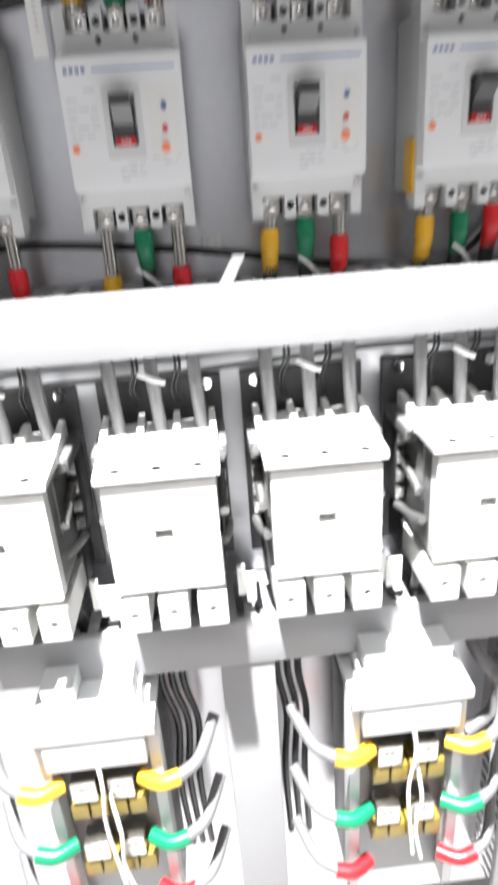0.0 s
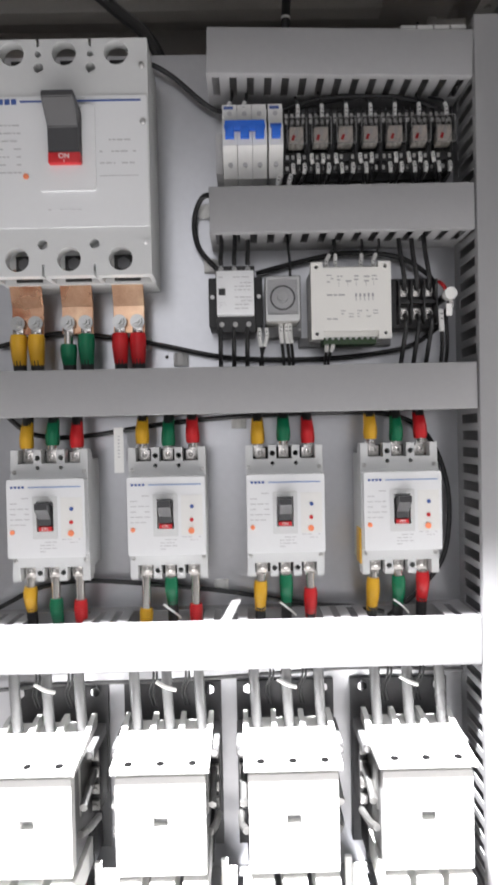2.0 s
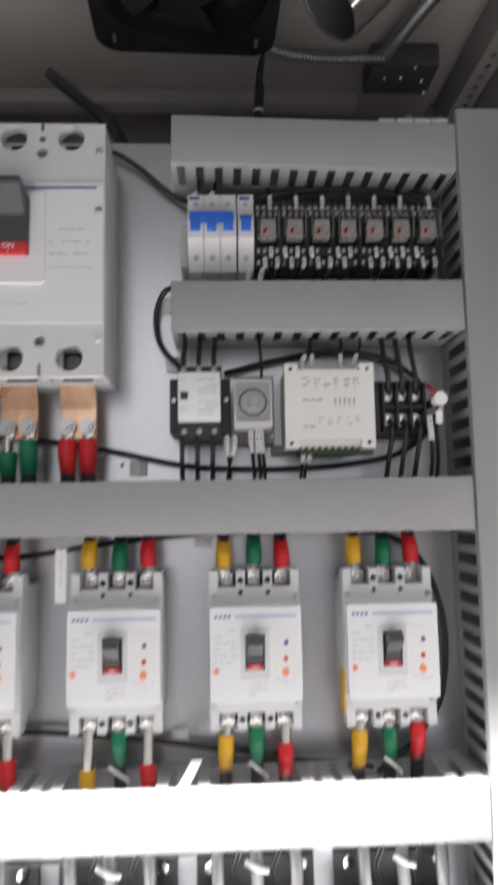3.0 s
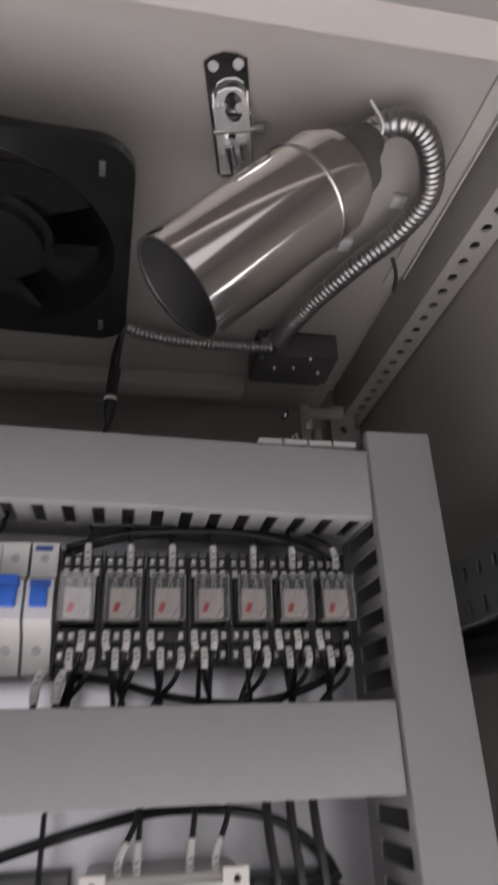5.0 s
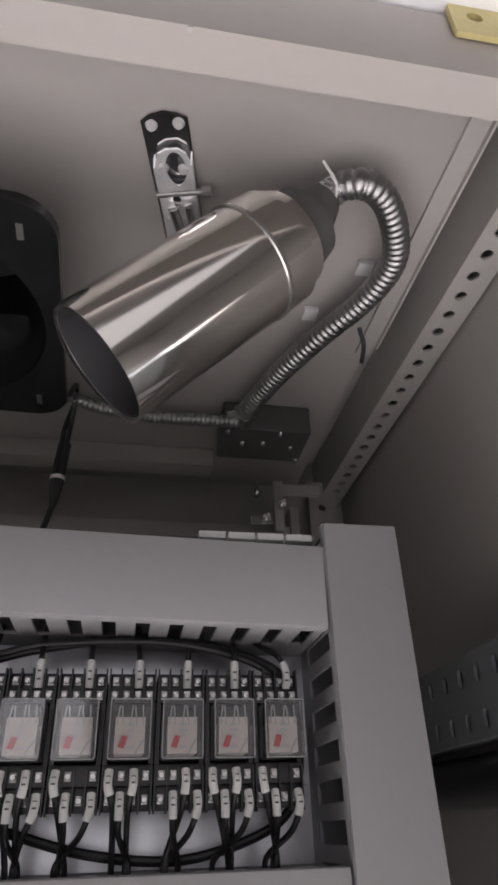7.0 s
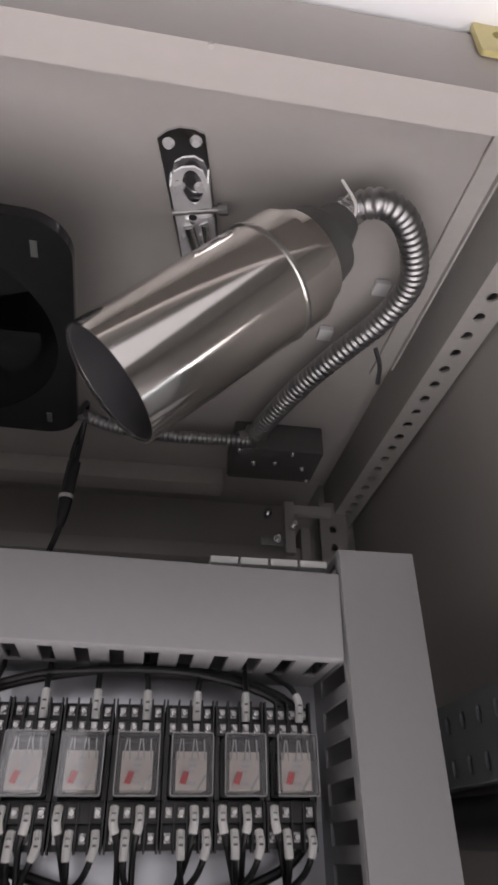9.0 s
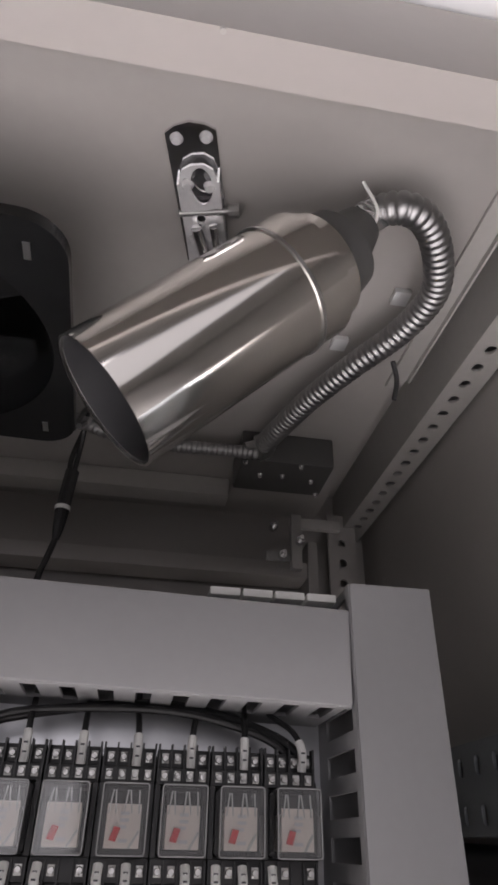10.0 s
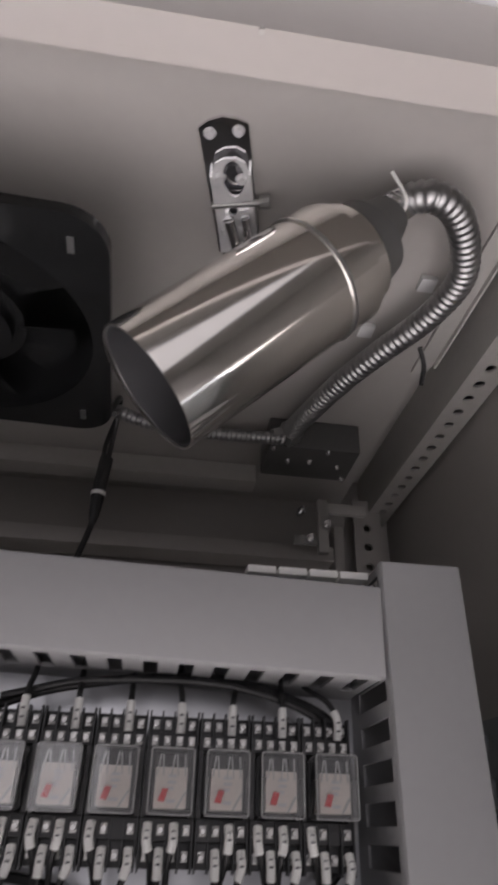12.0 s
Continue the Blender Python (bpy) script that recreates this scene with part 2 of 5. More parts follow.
for nm, q in (("room_wall_1", (-4, 4, -4.6, -4.5, 0.03, 4.2)), ("room_wall_2", (-4.1, -4, -4.6, 2, 0.03, 4.2)), ("room_wall_3", (4, 4.1, -4.6, 2, 0.03, 4.2)), ("room_wall_4", (-4, 4, 2, 2.1, 0.03, 4.2)), ("room_ceiling", (-4.1, 4.1, -4.6, 2.1, 4.2, 4.3))):
    single(nm, box(B(), *q), M_ROOM, "plain grey workshop wall", "wall", kind="structure")

# front beam of the roof frame, with a fold and one rivet
bm = B()
box(bm, XL, XR + 0.02, 0.3445, 0.3655, 2.0, 2.056)
box(bm, XL, XR + 0.02, 0.36, 0.3655, 2.056, ROOF + 0.04)
single("front_beam", bm, M_BEAM, "pale painted folded steel beam along the roof front", "beam", kind="structure")
bm = B()
rod(bm, (0.224, 0.3455, 1.9985), (0.224, 0.3455, 2.001), 0.0013, 12)
single("rivet", bm, M_FRAME, "small painted rivet in the front beam", "rivet")
# black strip forms the dark line between beam and canopy
bm = B()
box(bm, XL, XR + 0.02, 0.347, 0.36, 2.0562, 2.0605)
single("gasket", bm, M_BLACK, "thin black strip along the beam top", "gasket", kind="structure")
bm = B()
box(bm, XL, XR + 0.02, 0.3165, 0.36, 2.0608, 2.085, 0.0015)
single("canopy", bm, M_CANOPY, "white painted strip over the cabinet opening", "canopy", kind="structure")
hook = B()
prism(hook, rounded(0.36, 0.43, 2.032, 2.0605, 0.002), [circle(0.374, 2.05, 0.0045)], 0.3405, 0.3435, "y")
single("bracket", hook, M_YZINC, "yellow zinc-plated steel bracket with a round hole", "bracket")

# perforated depth rail under the roof, on the side panel
RX = 0.4535
bm = B()
prism(bm, [(RX, 0.37), (RX + 0.0315, 0.37), (RX + 0.0275, 0.95), (RX - 0.003, 0.95)], [circle(RX + 0.0135, 0.411 + 0.0225 * k, 0.005, 14) for k in range(24)], 2.059, 2.0615, "z")
prism(bm, [(RX, 0.37), (RX + 0.002, 0.37), (RX - 0.001, 0.95), (RX - 0.003, 0.95)], [], 2.0615, ROOF + 0.0355, "z")
box(bm, RX + 0.025, RX + 0.027, 0.37, 0.95, 2.0616, 2.08)
single("perforated_rail", bm, M_FRAME, "grey perforated steel rail under the roof edge", "rail", kind="structure")
bm = B()
prism(bm, [(0.4145, 0.366), (0.431, 0.366), (0.431, 0.64), (0.4255, 0.658), (0.4145, 0.658)], [], 2.0815, ROOF - 0.0003, "z")
box(bm, 0.4295, 0.4312, 0.366, 0.642, 2.0765, 2.0815)
single("trim", bm, M_FRAME, "folded grey flange along the roof edge", "trim", kind="structure")
bm = B()
box(bm, XL, 0.30, 0.862, 0.892, 2.0615, ROOF - 0.0003, 0.003)
single("back_rail", bm, M_FRAME, "grey steel rail across the roof back", "rail", kind="structure")
# cross rail and corner post take the darker shell grey for corner shade
bm = B()
box(bm, XL, 0.4, 0.9, 0.94, 1.985, 2.004, 0.003)
box(bm, 0.4003, 0.412, 0.898, 0.94, 1.93, 2.03, 0.002)
single("cross_rail", bm, M_SHELL, "grey steel cross rail behind the plate", "rail", kind="structure")
bm = B()
prism(bm, [(0.43, 1.0), (0.465, 1.0), (0.465, 2.0745), (0.43, 2.0745)], [circle(0.447, 1.012 + 0.025 * k, 0.005, 12) for k in range(42)], 0.912, 0.915, "y")
box(bm, 0.463, 0.466, 0.9152, 0.95, 1.0, 2.06)
single("corner_post", bm, M_SHELL, "perforated grey corner post behind the plate", "post", kind="structure")

# perforated strap between the corner posts, and a black tube under it
bm = B()
prism(bm, [(0.38, 1.731), (0.95, 1.731), (0.95, 1.786), (0.38, 1.786)], [rounded(0.405 + 0.025 * k, 0.412 + 0.025 * k, 1.7365 + 0.029 * j, 1.7485 + 0.029 * j, 0.003, 3) for k in range(21) for j in range(2)], 0.4475, 0.45, "x")
box(bm, 0.4501, 0.4865, 0.38, 0.95, 1.7835, 1.786)
box(bm, 0.4501, 0.47, 0.38, 0.95, 1.731, 1.7335)
single("side_strap", bm, M_STRAP, "zinc-plated perforated strap, coloured darker for shade, beside the mounting plate", "strap", kind="structure")
# black tube fills the dark band below the strap
bm = B()
tube(bm, [(0.4665, 0.38, 1.706), (0.4655, 0.5, 1.711), (0.4675, 0.66, 1.709), (0.4665, 0.8, 1.712), (0.4675, 0.93, 1.707)], 0.0172, 14)
single("thick_black_tube", bm, M_CABLE, "thick black tube filling the dark band under the perforated strap", "cable")

bm = B()
prism(bm, rounded(-0.6, 0.405, 0.25, 1.861, 0.004), [circle(-0.028, 1.487, 0.0022, 10)], PY, PY + 0.0025, "y")
box(bm, -0.6, 0.405, PY + 0.0025, PY + 0.02, 1.8575, 1.8605)
single("mounting_plate", bm, M_PLATE, "galvanised steel mounting plate of the cabinet", "panel", kind="structure")
for x in (-0.45, 0.392):
    bm = B()
    box(bm, x - 0.012, x + 0.012, PY + 0.003, 0.95, 1.60, 1.63, 0.002)
    single("plate_bracket", bm, M_FRAME, "grey steel bracket holding the mounting plate", "bracket", kind="structure")


# ---- wiring ducts ----
def duct(length, w, depth, sides=(1, 1), pitch=0.02, slot=0.0085, label="", at=(0, 0, 0), upright=False, root=0.018, notches=()):
    """A slotted wiring duct along local x from 0, its back on the plate; depth is towards the viewer."""
    t = thing("wiring_duct", label, "duct", at)
    bm = B()
    box(bm, 0, length, -0.002, 0, 0, w)
    for side, (s, z0) in enumerate(((sides[0], 0.0), (sides[1], w - 0.0018))):
        cut = [(a, b) for k, a, b in notches if k == side]
        if not s:
            continue
        z1 = z0 + 0.0018
        box(bm, 0, length, -root, -0.002, z0, z1)
        x = 0.006
        prev = 0.0
        while x + slot < length:
            if not any(a < (prev + x) / 2 < b for a, b in cut):
                box(bm, prev, x, -depth + 0.008, -root, z0, z1)
            prev = x + slot
            x += pitch
        box(bm, prev, length, -depth + 0.008, -root, z0, z1)
        a0 = 0.0
        for a, b in [*cut, (length, length)]:
            box(bm, a0, a, -depth + 0.003, -depth + 0.0085, z0, z1)
            a0 = b
    part("body", bm, M_DUCT, t)
    bm = B()
    box(bm, 0.0005, length - 0.0005, -depth, -depth + 0.003, -0.0012, w + 0.0012, 0.0012)
    box(bm, 0.0005, length - 0.0005, -depth + 0.002, -depth + 0.009, -0.0014, -0.0002)
    box(bm, 0.0005, length - 0.0005, -depth + 0.002, -depth + 0.009, w + 0.0002, w + 0.0014)
    part("cover", bm, M_DUCT, t, "smooth grey snap-on cover")
    if upright:
        t.matrix_basis = Matrix.Translation(at) @ Matrix.Rotation(radians(-90), 4, "Y")
    return t


DL = "grey slotted plastic wiring duct on the mounting plate"
D = 0.08
X0 = -0.6
duct(0.332 - 0.032, 0.049, D, label=DL, at=(0.032, PY, 1.795), root=0.03).rotation_euler.y = radians(1.5)
duct(0.332 - 0.032, 0.049, D, label=DL, at=(0.032, PY, 1.617), root=0.03)
duct(0.332 - X0, 0.05, D, label="long " + DL, at=(X0, PY, 1.414), notches=[(0, x - X0 + 0.007, x - X0 + 0.082) for x in (-0.204, -0.068, 0.0675, 0.2005)])
duct(0.332 - X0, 0.052, D, label="long brightly lit " + DL, at=(X0, PY, 1.123), notches=[(1, x - X0 + 0.007, x - X0 + 0.082) for x in (-0.204, -0.068, 0.0675, 0.2005)])
duct(0.332 - X0, 0.052, D + 0.008, label="long " + DL, at=(X0, PY, 0.792))
duct(1.853 - 0.35, 0.0465, D + 0.003, label="upright " + DL, at=(0.3805, PY, 0.35), upright=True, slot=0.0115)
duct(0.43, 0.054, D + 0.006, label="short upright " + DL, at=(0.06, PY, 0.36), upright=True)
# label plates lying along the top of the upper duct
for k in range(4):
    bm = B()
    box(bm, 0.254 + 0.019 * k, 0.2715 + 0.019 * k, PY - 0.07, PY - 0.05, 1.8445, 1.8492, 0.0008)
    single("terminal_marker", bm, M_PAPER, "small white marker block on the upper duct", "marker", "markers on the duct")


# ---- screws and small shared pieces ----
def screw(bm, x, y, z, r=0.003):
    """A pan head facing the viewer with a cross slot."""
    rod(bm, (x, y, z), (x, y - 0.0012, z), r, 14)
    rod(bm, (x, y - 0.0012, z), (x, y - 0.0019, z), r * 0.8, 14, r * 0.55)
    return bm


def bars(bm, x0, x1, z0, z1, y, rows, seed, fill=0.55):
    """Rows of small print as plain bars."""
    rnd = random.Random(seed)
    h = (z1 - z0) / rows
    for k in range(rows):
        x = x0
        while x < x1 - 0.002:
            w = min(rnd.uniform(0.002, 0.009), x1 - x)
            if rnd.random() < 0.8:
                box(bm, x, x + w, y - 0.0003, y, z0 + h * k + h * 0.2, z0 + h * k + h * (0.2 + fill * 0.6))
            x += w + 0.0015
    return bm


# ---- small moulded case breaker ----
def breaker():
    """Local origin: lower back corner; x 0 to 0.089, z 0 to 0.152, front at -y."""
    t = thing("circuit_breaker", "pale grey moulded case circuit breaker switched on", "breaker", group="row of breakers")
    w, h = 0.089, 0.152
    bm = B()
    box(bm, 0.001, w - 0.001, -0.04, -0.001, 0.012, h - 0.012, 0.0015)
    box(bm, 0.0, w, -0.045, -0.038, 0.004, h - 0.004, 0.001)
    part("base", bm, M_CASE, t)
    out = []
    for z, d in ((0.0, 1), (h, -1)):
        row = [(0.0, z), (0.0085, z)]
        for k in range(3):
            a = 0.0085 + 0.0305 * k * 0.885
            row += [(a, z), (a, z + d * 0.016), (a + 0.018, z + d * 0.016), (a + 0.018, z)]
        row.append((w, z))
        row = [p for i, p in enumerate(row) if i == 0 or p != row[i - 1]]
        out += row if d == 1 else row[::-1]
    holes = [circle(0.0310 + 0.027 * k, z, 0.0032, 12) for k in range(2) for z in (0.0095, h - 0.0095)]
    holes += [circle(0.0310 + 0.027 * k, h - 0.021, 0.0024, 12) for k in range(2)]
    bm = prism(B(), out, holes, -0.062, -0.045)
    terminals = part("terminal_cover", bm, M_CASE, t)
    # dark sheet behind the openings stands in for chamber shade
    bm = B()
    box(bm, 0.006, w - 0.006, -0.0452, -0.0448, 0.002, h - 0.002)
    part("terminal_shade", bm, M_DARK, t, "dark sheet for the shade in the terminal chamber")
    for k in range(3):
        a = 0.0175 + 0.027 * k
        for z in (0.009, h - 0.009):
            bm = box(B(), a - 0.006, a + 0.006, -0.052, -0.0452, z - 0.006, z + 0.006, 0.0008)
            part("terminal_screw", screw(bm, a, -0.052, z, 0.0042), M_TIN, terminals, "bright tinned terminal screw")
    bm = prism(B(), rounded(0.0005, w - 0.0005, 0.03, 0.119, 0.002), [[(0.034, 0.060), (0.053, 0.060), (0.053, 0.094), (0.034, 0.094)]], -0.078, -0.06)
    front = part("front_cover", bm, M_LABEL, t)
    bm = prism(B(), rounded(0.0295, 0.0575, 0.0515, 0.0995, 0.0012), [[(0.034, 0.060), (0.053, 0.060), (0.053, 0.094), (0.034, 0.094)]], -0.0787, -0.078)
    part("handle_surround", bm, M_CASE, front)
    part("rating_panel", box(B(), 0.0612, 0.0855, -0.0783, -0.078, 0.0525, 0.098), M_WHITE, front, "slightly raised printed panel")
    bm = B()
    box(bm, 0.034, 0.053, -0.066, -0.062, 0.06, 0.094)
    part("handle_well", bm, M_LABEL, t)
    bm = B()
    prism(bm, [(-0.07, 0.064), (-0.08, 0.067), (-0.081, 0.074), (-0.094, 0.086), (-0.094, 0.093), (-0.088, 0.093), (-0.07, 0.088)], [], 0.0365, 0.0505, "x")
    part("handle", bm, M_HANDLE, t, "dark grey toggle handle pushed up")
    bm = B()
    box(bm, 0.0362, 0.0508, -0.0795, -0.066, 0.0605, 0.0655, 0.0004)
    on_strip = part("on_strip", bm, M_RED, t, "red strip under the handle")
    lettering("on_lettering", "ON", 0.0045, (0.0435, -0.0797, 0.063), M_PAPER, on_strip)
    for x, z in ((0.004, 0.024), (w - 0.004, 0.024), (0.004, h - 0.0255), (w - 0.004, h - 0.0255)):
        part("corner_screw", screw(B(), x, -0.062, z, 0.0026), M_ZINC, t)
    for nm, m, x, z, r in (("test_button", M_NAVY, 0.0735, 0.085, 0.0022), ("trip_button", M_RED, 0.0730, 0.070, 0.0022), ("lamp_button", M_ORANGE, 0.0725, 0.0575, 0.0034), ("lamp_button", M_ORANGE, 0.0065, 0.0595, 0.0026)):
        part(nm, rod(B(), (x, -0.0775, z), (x, -0.0795, z), r, 16), m, front)
    bm = B()
    box(bm, 0.025, 0.084, -0.0784, -0.0779, 0.1095, 0.1107)
    part("blue_line", bm, M_LINE, front, "thin pale blue printed line")
    bm = B()
    for k in range(4):
        box(bm, 0.005 + 0.0042 * k, 0.0078 + 0.0042 * k, -0.0784, -0.0779, 0.109, 0.1115)
    part("maker_mark", bm, M_NAVY, front, "plain blue printed mark")
    part("small_print", bars(B(), 0.004, 0.026, 0.066, 0.102, -0.0779, 6, 3, 0.3), M_PRINT, front, "rows of small grey print")
    part("small_print", bars(B(), 0.037, 0.056, 0.036, 0.05, -0.0779, 4, 5, 0.5), M_PRINT, front, "rows of small grey print")
    part("small_print", bars(B(), 0.062, 0.083, 0.046, 0.053, -0.0779, 2, 6, 0.4), M_PRINT, front, "rows of small grey print")
    return t


BX = [-0.2040, -0.0680, 0.0675, 0.2005]
first = breaker()
first.location = (BX[0], PY, 1.2235)
for x in BX[1:]:
    copy_thing(first, pose(x, PY, 1.2235))
bm = B()
box(bm, 0.1985, 0.2003, PY - 0.06, PY - 0.035, 1.235, 1.276, 0.0005)
single("sticker", bm, M_YEL, "yellow sticker on the side of a breaker", "sticker")


# ---- power cables with coloured sleeves ----
def power_cable(x, z_lug, z_sleeve0, z_sleeve1, z_end, colour, y_lug=PY - 0.047, y_end=PY - 0.035, bare=True, lean=0.0, r=0.0068):
    """A cable from a terminal at z_lug to z_end, in a duct."""
    nm, m = {"y": ("yellow", M_YEL), "g": ("green", M_GRN), "r": ("red", M_REDS)}[colour]
    t = thing("power_cable", "black power cable with a " + nm + " sleeve and crimped lug", "cable", (x, 0, 0), "cables at the breakers")
    s = 1 if z_end > z_lug else -1
    bm = B()
    box(bm, -0.006, 0.006, y_lug - 0.0015, y_lug + 0.0015, min(z_lug - s * 0.004, z_lug + s * 0.012), max(z_lug - s * 0.004, z_lug + s * 0.012), 0.0006)
    rod(bm, (0, y_lug, z_lug + s * 0.009), (lean * 0.3, y_lug, z_sleeve0 + s * 0.003), 0.0054, 14)
    part("lug", bm, M_TIN, t, "shiny crimped cable lug")
    p = [(lean * 0.3, y_lug, z_sleeve0), (lean * 0.45, y_lug, z_sleeve0 * 0.8 + z_sleeve1 * 0.2), (lean * 0.6, y_lug, (z_sleeve0 + z_sleeve1) / 2), (lean * 0.8, (y_lug + y_end) / 2, z_sleeve1)]
    n = 3 * 5 + 1
    rad = [r * (0.86 + 0.22 * math.sin(math.pi * min(1, 0.15 + 0.85 * i / (n - 1)))) for i in range(n)]
    part("sleeve", tube(B(), p, r, 14, 5, rad), m, t, nm + " insulating sleeve")
    bm = tube(B(), [(lean * 0.7, y_lug * 0.8 + y_end * 0.2, z_sleeve1 - s * 0.006), (lean * 0.8, (y_lug + y_end) / 2, z_sleeve1 + s * 0.002), (lean, y_end, z_end)], r * 0.84, 12, 5)
    part("conductor", bm, M_CABLE, t)
    return t


LX = [0.0175, 0.0445, 0.0715]
low = {0: ((1.214, 1.188), (1.2, 1.17), (1.198, 1.166)), 1: ((1.186, 1.163), (1.222, 1.193), (1.19, 1.164)), 2: ((1.215, 1.183), (1.222, 1.188), (1.206, 1.174)), 3: ((1.216, 1.18), (1.218, 1.186), (1.222, 1.19))}
for i, bx in enumerate(BX):
    for k, c in enumerate("ygr"):
        up = 1.386 + 0.003 * ((i + k) % 2)
        power_cable(bx + LX[k] + (k - 1) * 0.003, 1.366, up - 0.009, up + 0.021, 1.428, c, lean=(0.0, 0.001, -0.002)[k], r=0.0077)
        a, b = low[i][k]
        power_cable(bx + LX[k] + (k - 1) * 0.002, 1.233, a, b - 0.003, 1.14, c, lean=(-0.002, 0.001, 0.0)[k], r=0.0075)
for x in (BX[1] + LX[1], BX[2] + LX[1], BX[3] + LX[1]):
    bm = tube(B(), [(x - 0.008, PY - 0.057, 1.192), (x, PY - 0.0575, 1.186), (x + 0.008, PY - 0.052, 1.178), (x + 0.011, PY - 0.05, 1.174)], 0.0013, 6)
    single("cable_tie", bm, M_PAPER, "thin white cable tie round a cable", "cable tie", "ties at the cables")


# ---- large moulded case breaker ----
def big_breaker():
    t = thing("main_breaker", "large pale grey moulded case breaker switched on", "breaker", (-0.2135, PY, 1.556))
    w, h, f = 0.182, 0.270, -0.093
    bm = B()
    box(bm, 0.002, w - 0.002, -0.05, -0.001, 0.0115, h, 0.002)
    part("base", bm, M_CASE, t)
    holes = [circle(0.034 + 0.057 * k, z, 0.0132, 28) for k in range(3) for z in (0.0295, 0.2545)]
    holes += [circle(0.0625 + 0.057 * k, z, 0.0055, 18) for k in range(2) for z in (0.046, 0.239)]
    holes += [circle(0.0625 + 0.057 * k, 0.2535, 0.0035, 14) for k in range(2)]
    lo = 0.0115
    outer = [(0, lo), (0.061, lo), (0.061, 0.024), (0.064, 0.024), (0.064, lo), (0.118, lo), (0.118, 0.024), (0.121, 0.024), (0.121, lo), (w, lo),
             (w, h), (0.121, h), (0.121, h - 0.008), (0.118, h - 0.008), (0.118, h), (0.064, h), (0.064, h - 0.008), (0.061, h - 0.008), (0.061, h), (0, h)]
    part("front_cover", prism(B(), outer, holes, f, f + 0.014), M_CASE, t)
    part("case_body", box(B(), 0.001, w - 0.001, f + 0.014, -0.05, 0.058, 0.226), M_CASE, t)
    for x in (0.0, 0.0595, 0.1165, w - 0.006):
        for z0, z1 in ((0.0125, 0.058), (0.226, h - 0.001)):
            part("pole_wall", box(B(), x + 0.0005, x + 0.0055, f + 0.014, -0.05, z0, z1), M_CASE, t)
    # dark plates and darkened bolts put the holes' shade into colour
    for k in range(3):
        for z, d in ((0.0295, 0.004), (0.2545, -0.004)):
            part("terminal_shade", box(B(), 0.019 + 0.057 * k, 0.049 + 0.057 * k, -0.053, -0.0502, z - 0.015, z + 0.015), M_DARK, t, "dark plate for the shade in a terminal hole")
            part("terminal_bolt", rod(B(), (0.031 + 0.057 * k, -0.053, z + d), (0.031 + 0.057 * k, -0.06, z + d), 0.0075, 6), M_BASE, t, "terminal bolt darkened for the shade of its hole")
    bm = prism(B(), rounded(0.0015, w - 0.0015, 0.064, 0.207, 0.003), [[(0.072, 0.124), (0.113, 0.124), (0.113, 0.2065), (0.072, 0.2065)]], f - 0.0015, f)
    panel = part("label_panel", bm, M_LABEL, t, "smooth printed front panel")
    bm = prism(B(), rounded(0.062, 0.124, 0.103, 0.196, 0.003), [[(0.0735, 0.131), (0.1095, 0.131), (0.1095, 0.1955), (0.0735, 0.1955)]], f - 0.0045, f - 0.0015)
    part("handle_frame", bm, M_LABEL, t)
    bm = B()
    prism(bm, [(f + 0.002, 0.138), (f - 0.012, 0.142), (f - 0.014, 0.168), (f - 0.034, 0.190), (f - 0.034, 0.197), (f - 0.028, 0.197), (f + 0.002, 0.188)], [], 0.0745, 0.1085, "x")
    bmesh.ops.bevel(bm, geom=list(bm.edges), offset=0.001, segments=2, affect="EDGES")
    part("handle", bm, M_HANDLE, t, "dark grey toggle handle pushed up")
    bm = B()
    box(bm, 0.0742, 0.1088, f - 0.0115, f, 0.1305, 0.1418, 0.0006)
    red = part("on_strip", bm, M_RED, t, "red strip under the handle")
    lettering("on_lettering", "ON", 0.0075, (0.0915, f - 0.0117, 0.1375), M_PAPER, red)
    bm = B()
    box(bm, 0.0912, 0.0918, f - 0.0118, f - 0.0113, 0.1312, 0.1338)
    part("one_mark", bm, M_PAPER, red)
    for x, z in ((w - 0.006, 0.047), (w - 0.006, 0.24), (w - 0.006, 0.178), (0.006, 0.047), (0.006, 0.24), (0.006, 0.178)):
        part("corner_screw", screw(B(), x, f - (0.0015 if z == 0.178 else 0.0), z, 0.0036), M_ZINC, t)
    part("lamp_button", rod(B(), (0.047, f - 0.001, 0.120), (0.047, f - 0.003, 0.120), 0.003, 16), M_ORANGE, t)
    bm = B()
    box(bm, 0.042, 0.174, f - 0.0019, f - 0.0014, 0.2005, 0.2025)
    part("blue_line", bm, M_NAVY, panel, "thin blue printed line")
    bm = B()
    for k in range(4):
        box(bm, 0.011 + 0.0072 * k, 0.0165 + 0.0072 * k, f - 0.0019, f - 0.0014, 0.1985, 0.2045)
    part("maker_mark", bm, M_NAVY, t, "plain blue printed mark")
    part("small_print", bars(B(), 0.010, 0.042, 0.122, 0.182, f - 0.0015, 7, 11, 0.3), M_PRINT, panel, "rows of small grey print")
    part("printed_line", box(B(), 0.128, 0.17, f - 0.0018, f - 0.0014, 0.119, 0.1198), M_PRINT, panel)
    part("small_print", bars(B(), 0.128, 0.168, 0.13, 0.168, f - 0.0015, 3, 12, 0.2), M_PRINT, panel, "rows of small grey print")
    part("small_print", bars(B(), 0.07, 0.108, 0.082, 0.086, f - 0.0015, 1, 13, 0.3), M_PRINT, panel, "rows of small grey print")
    return t


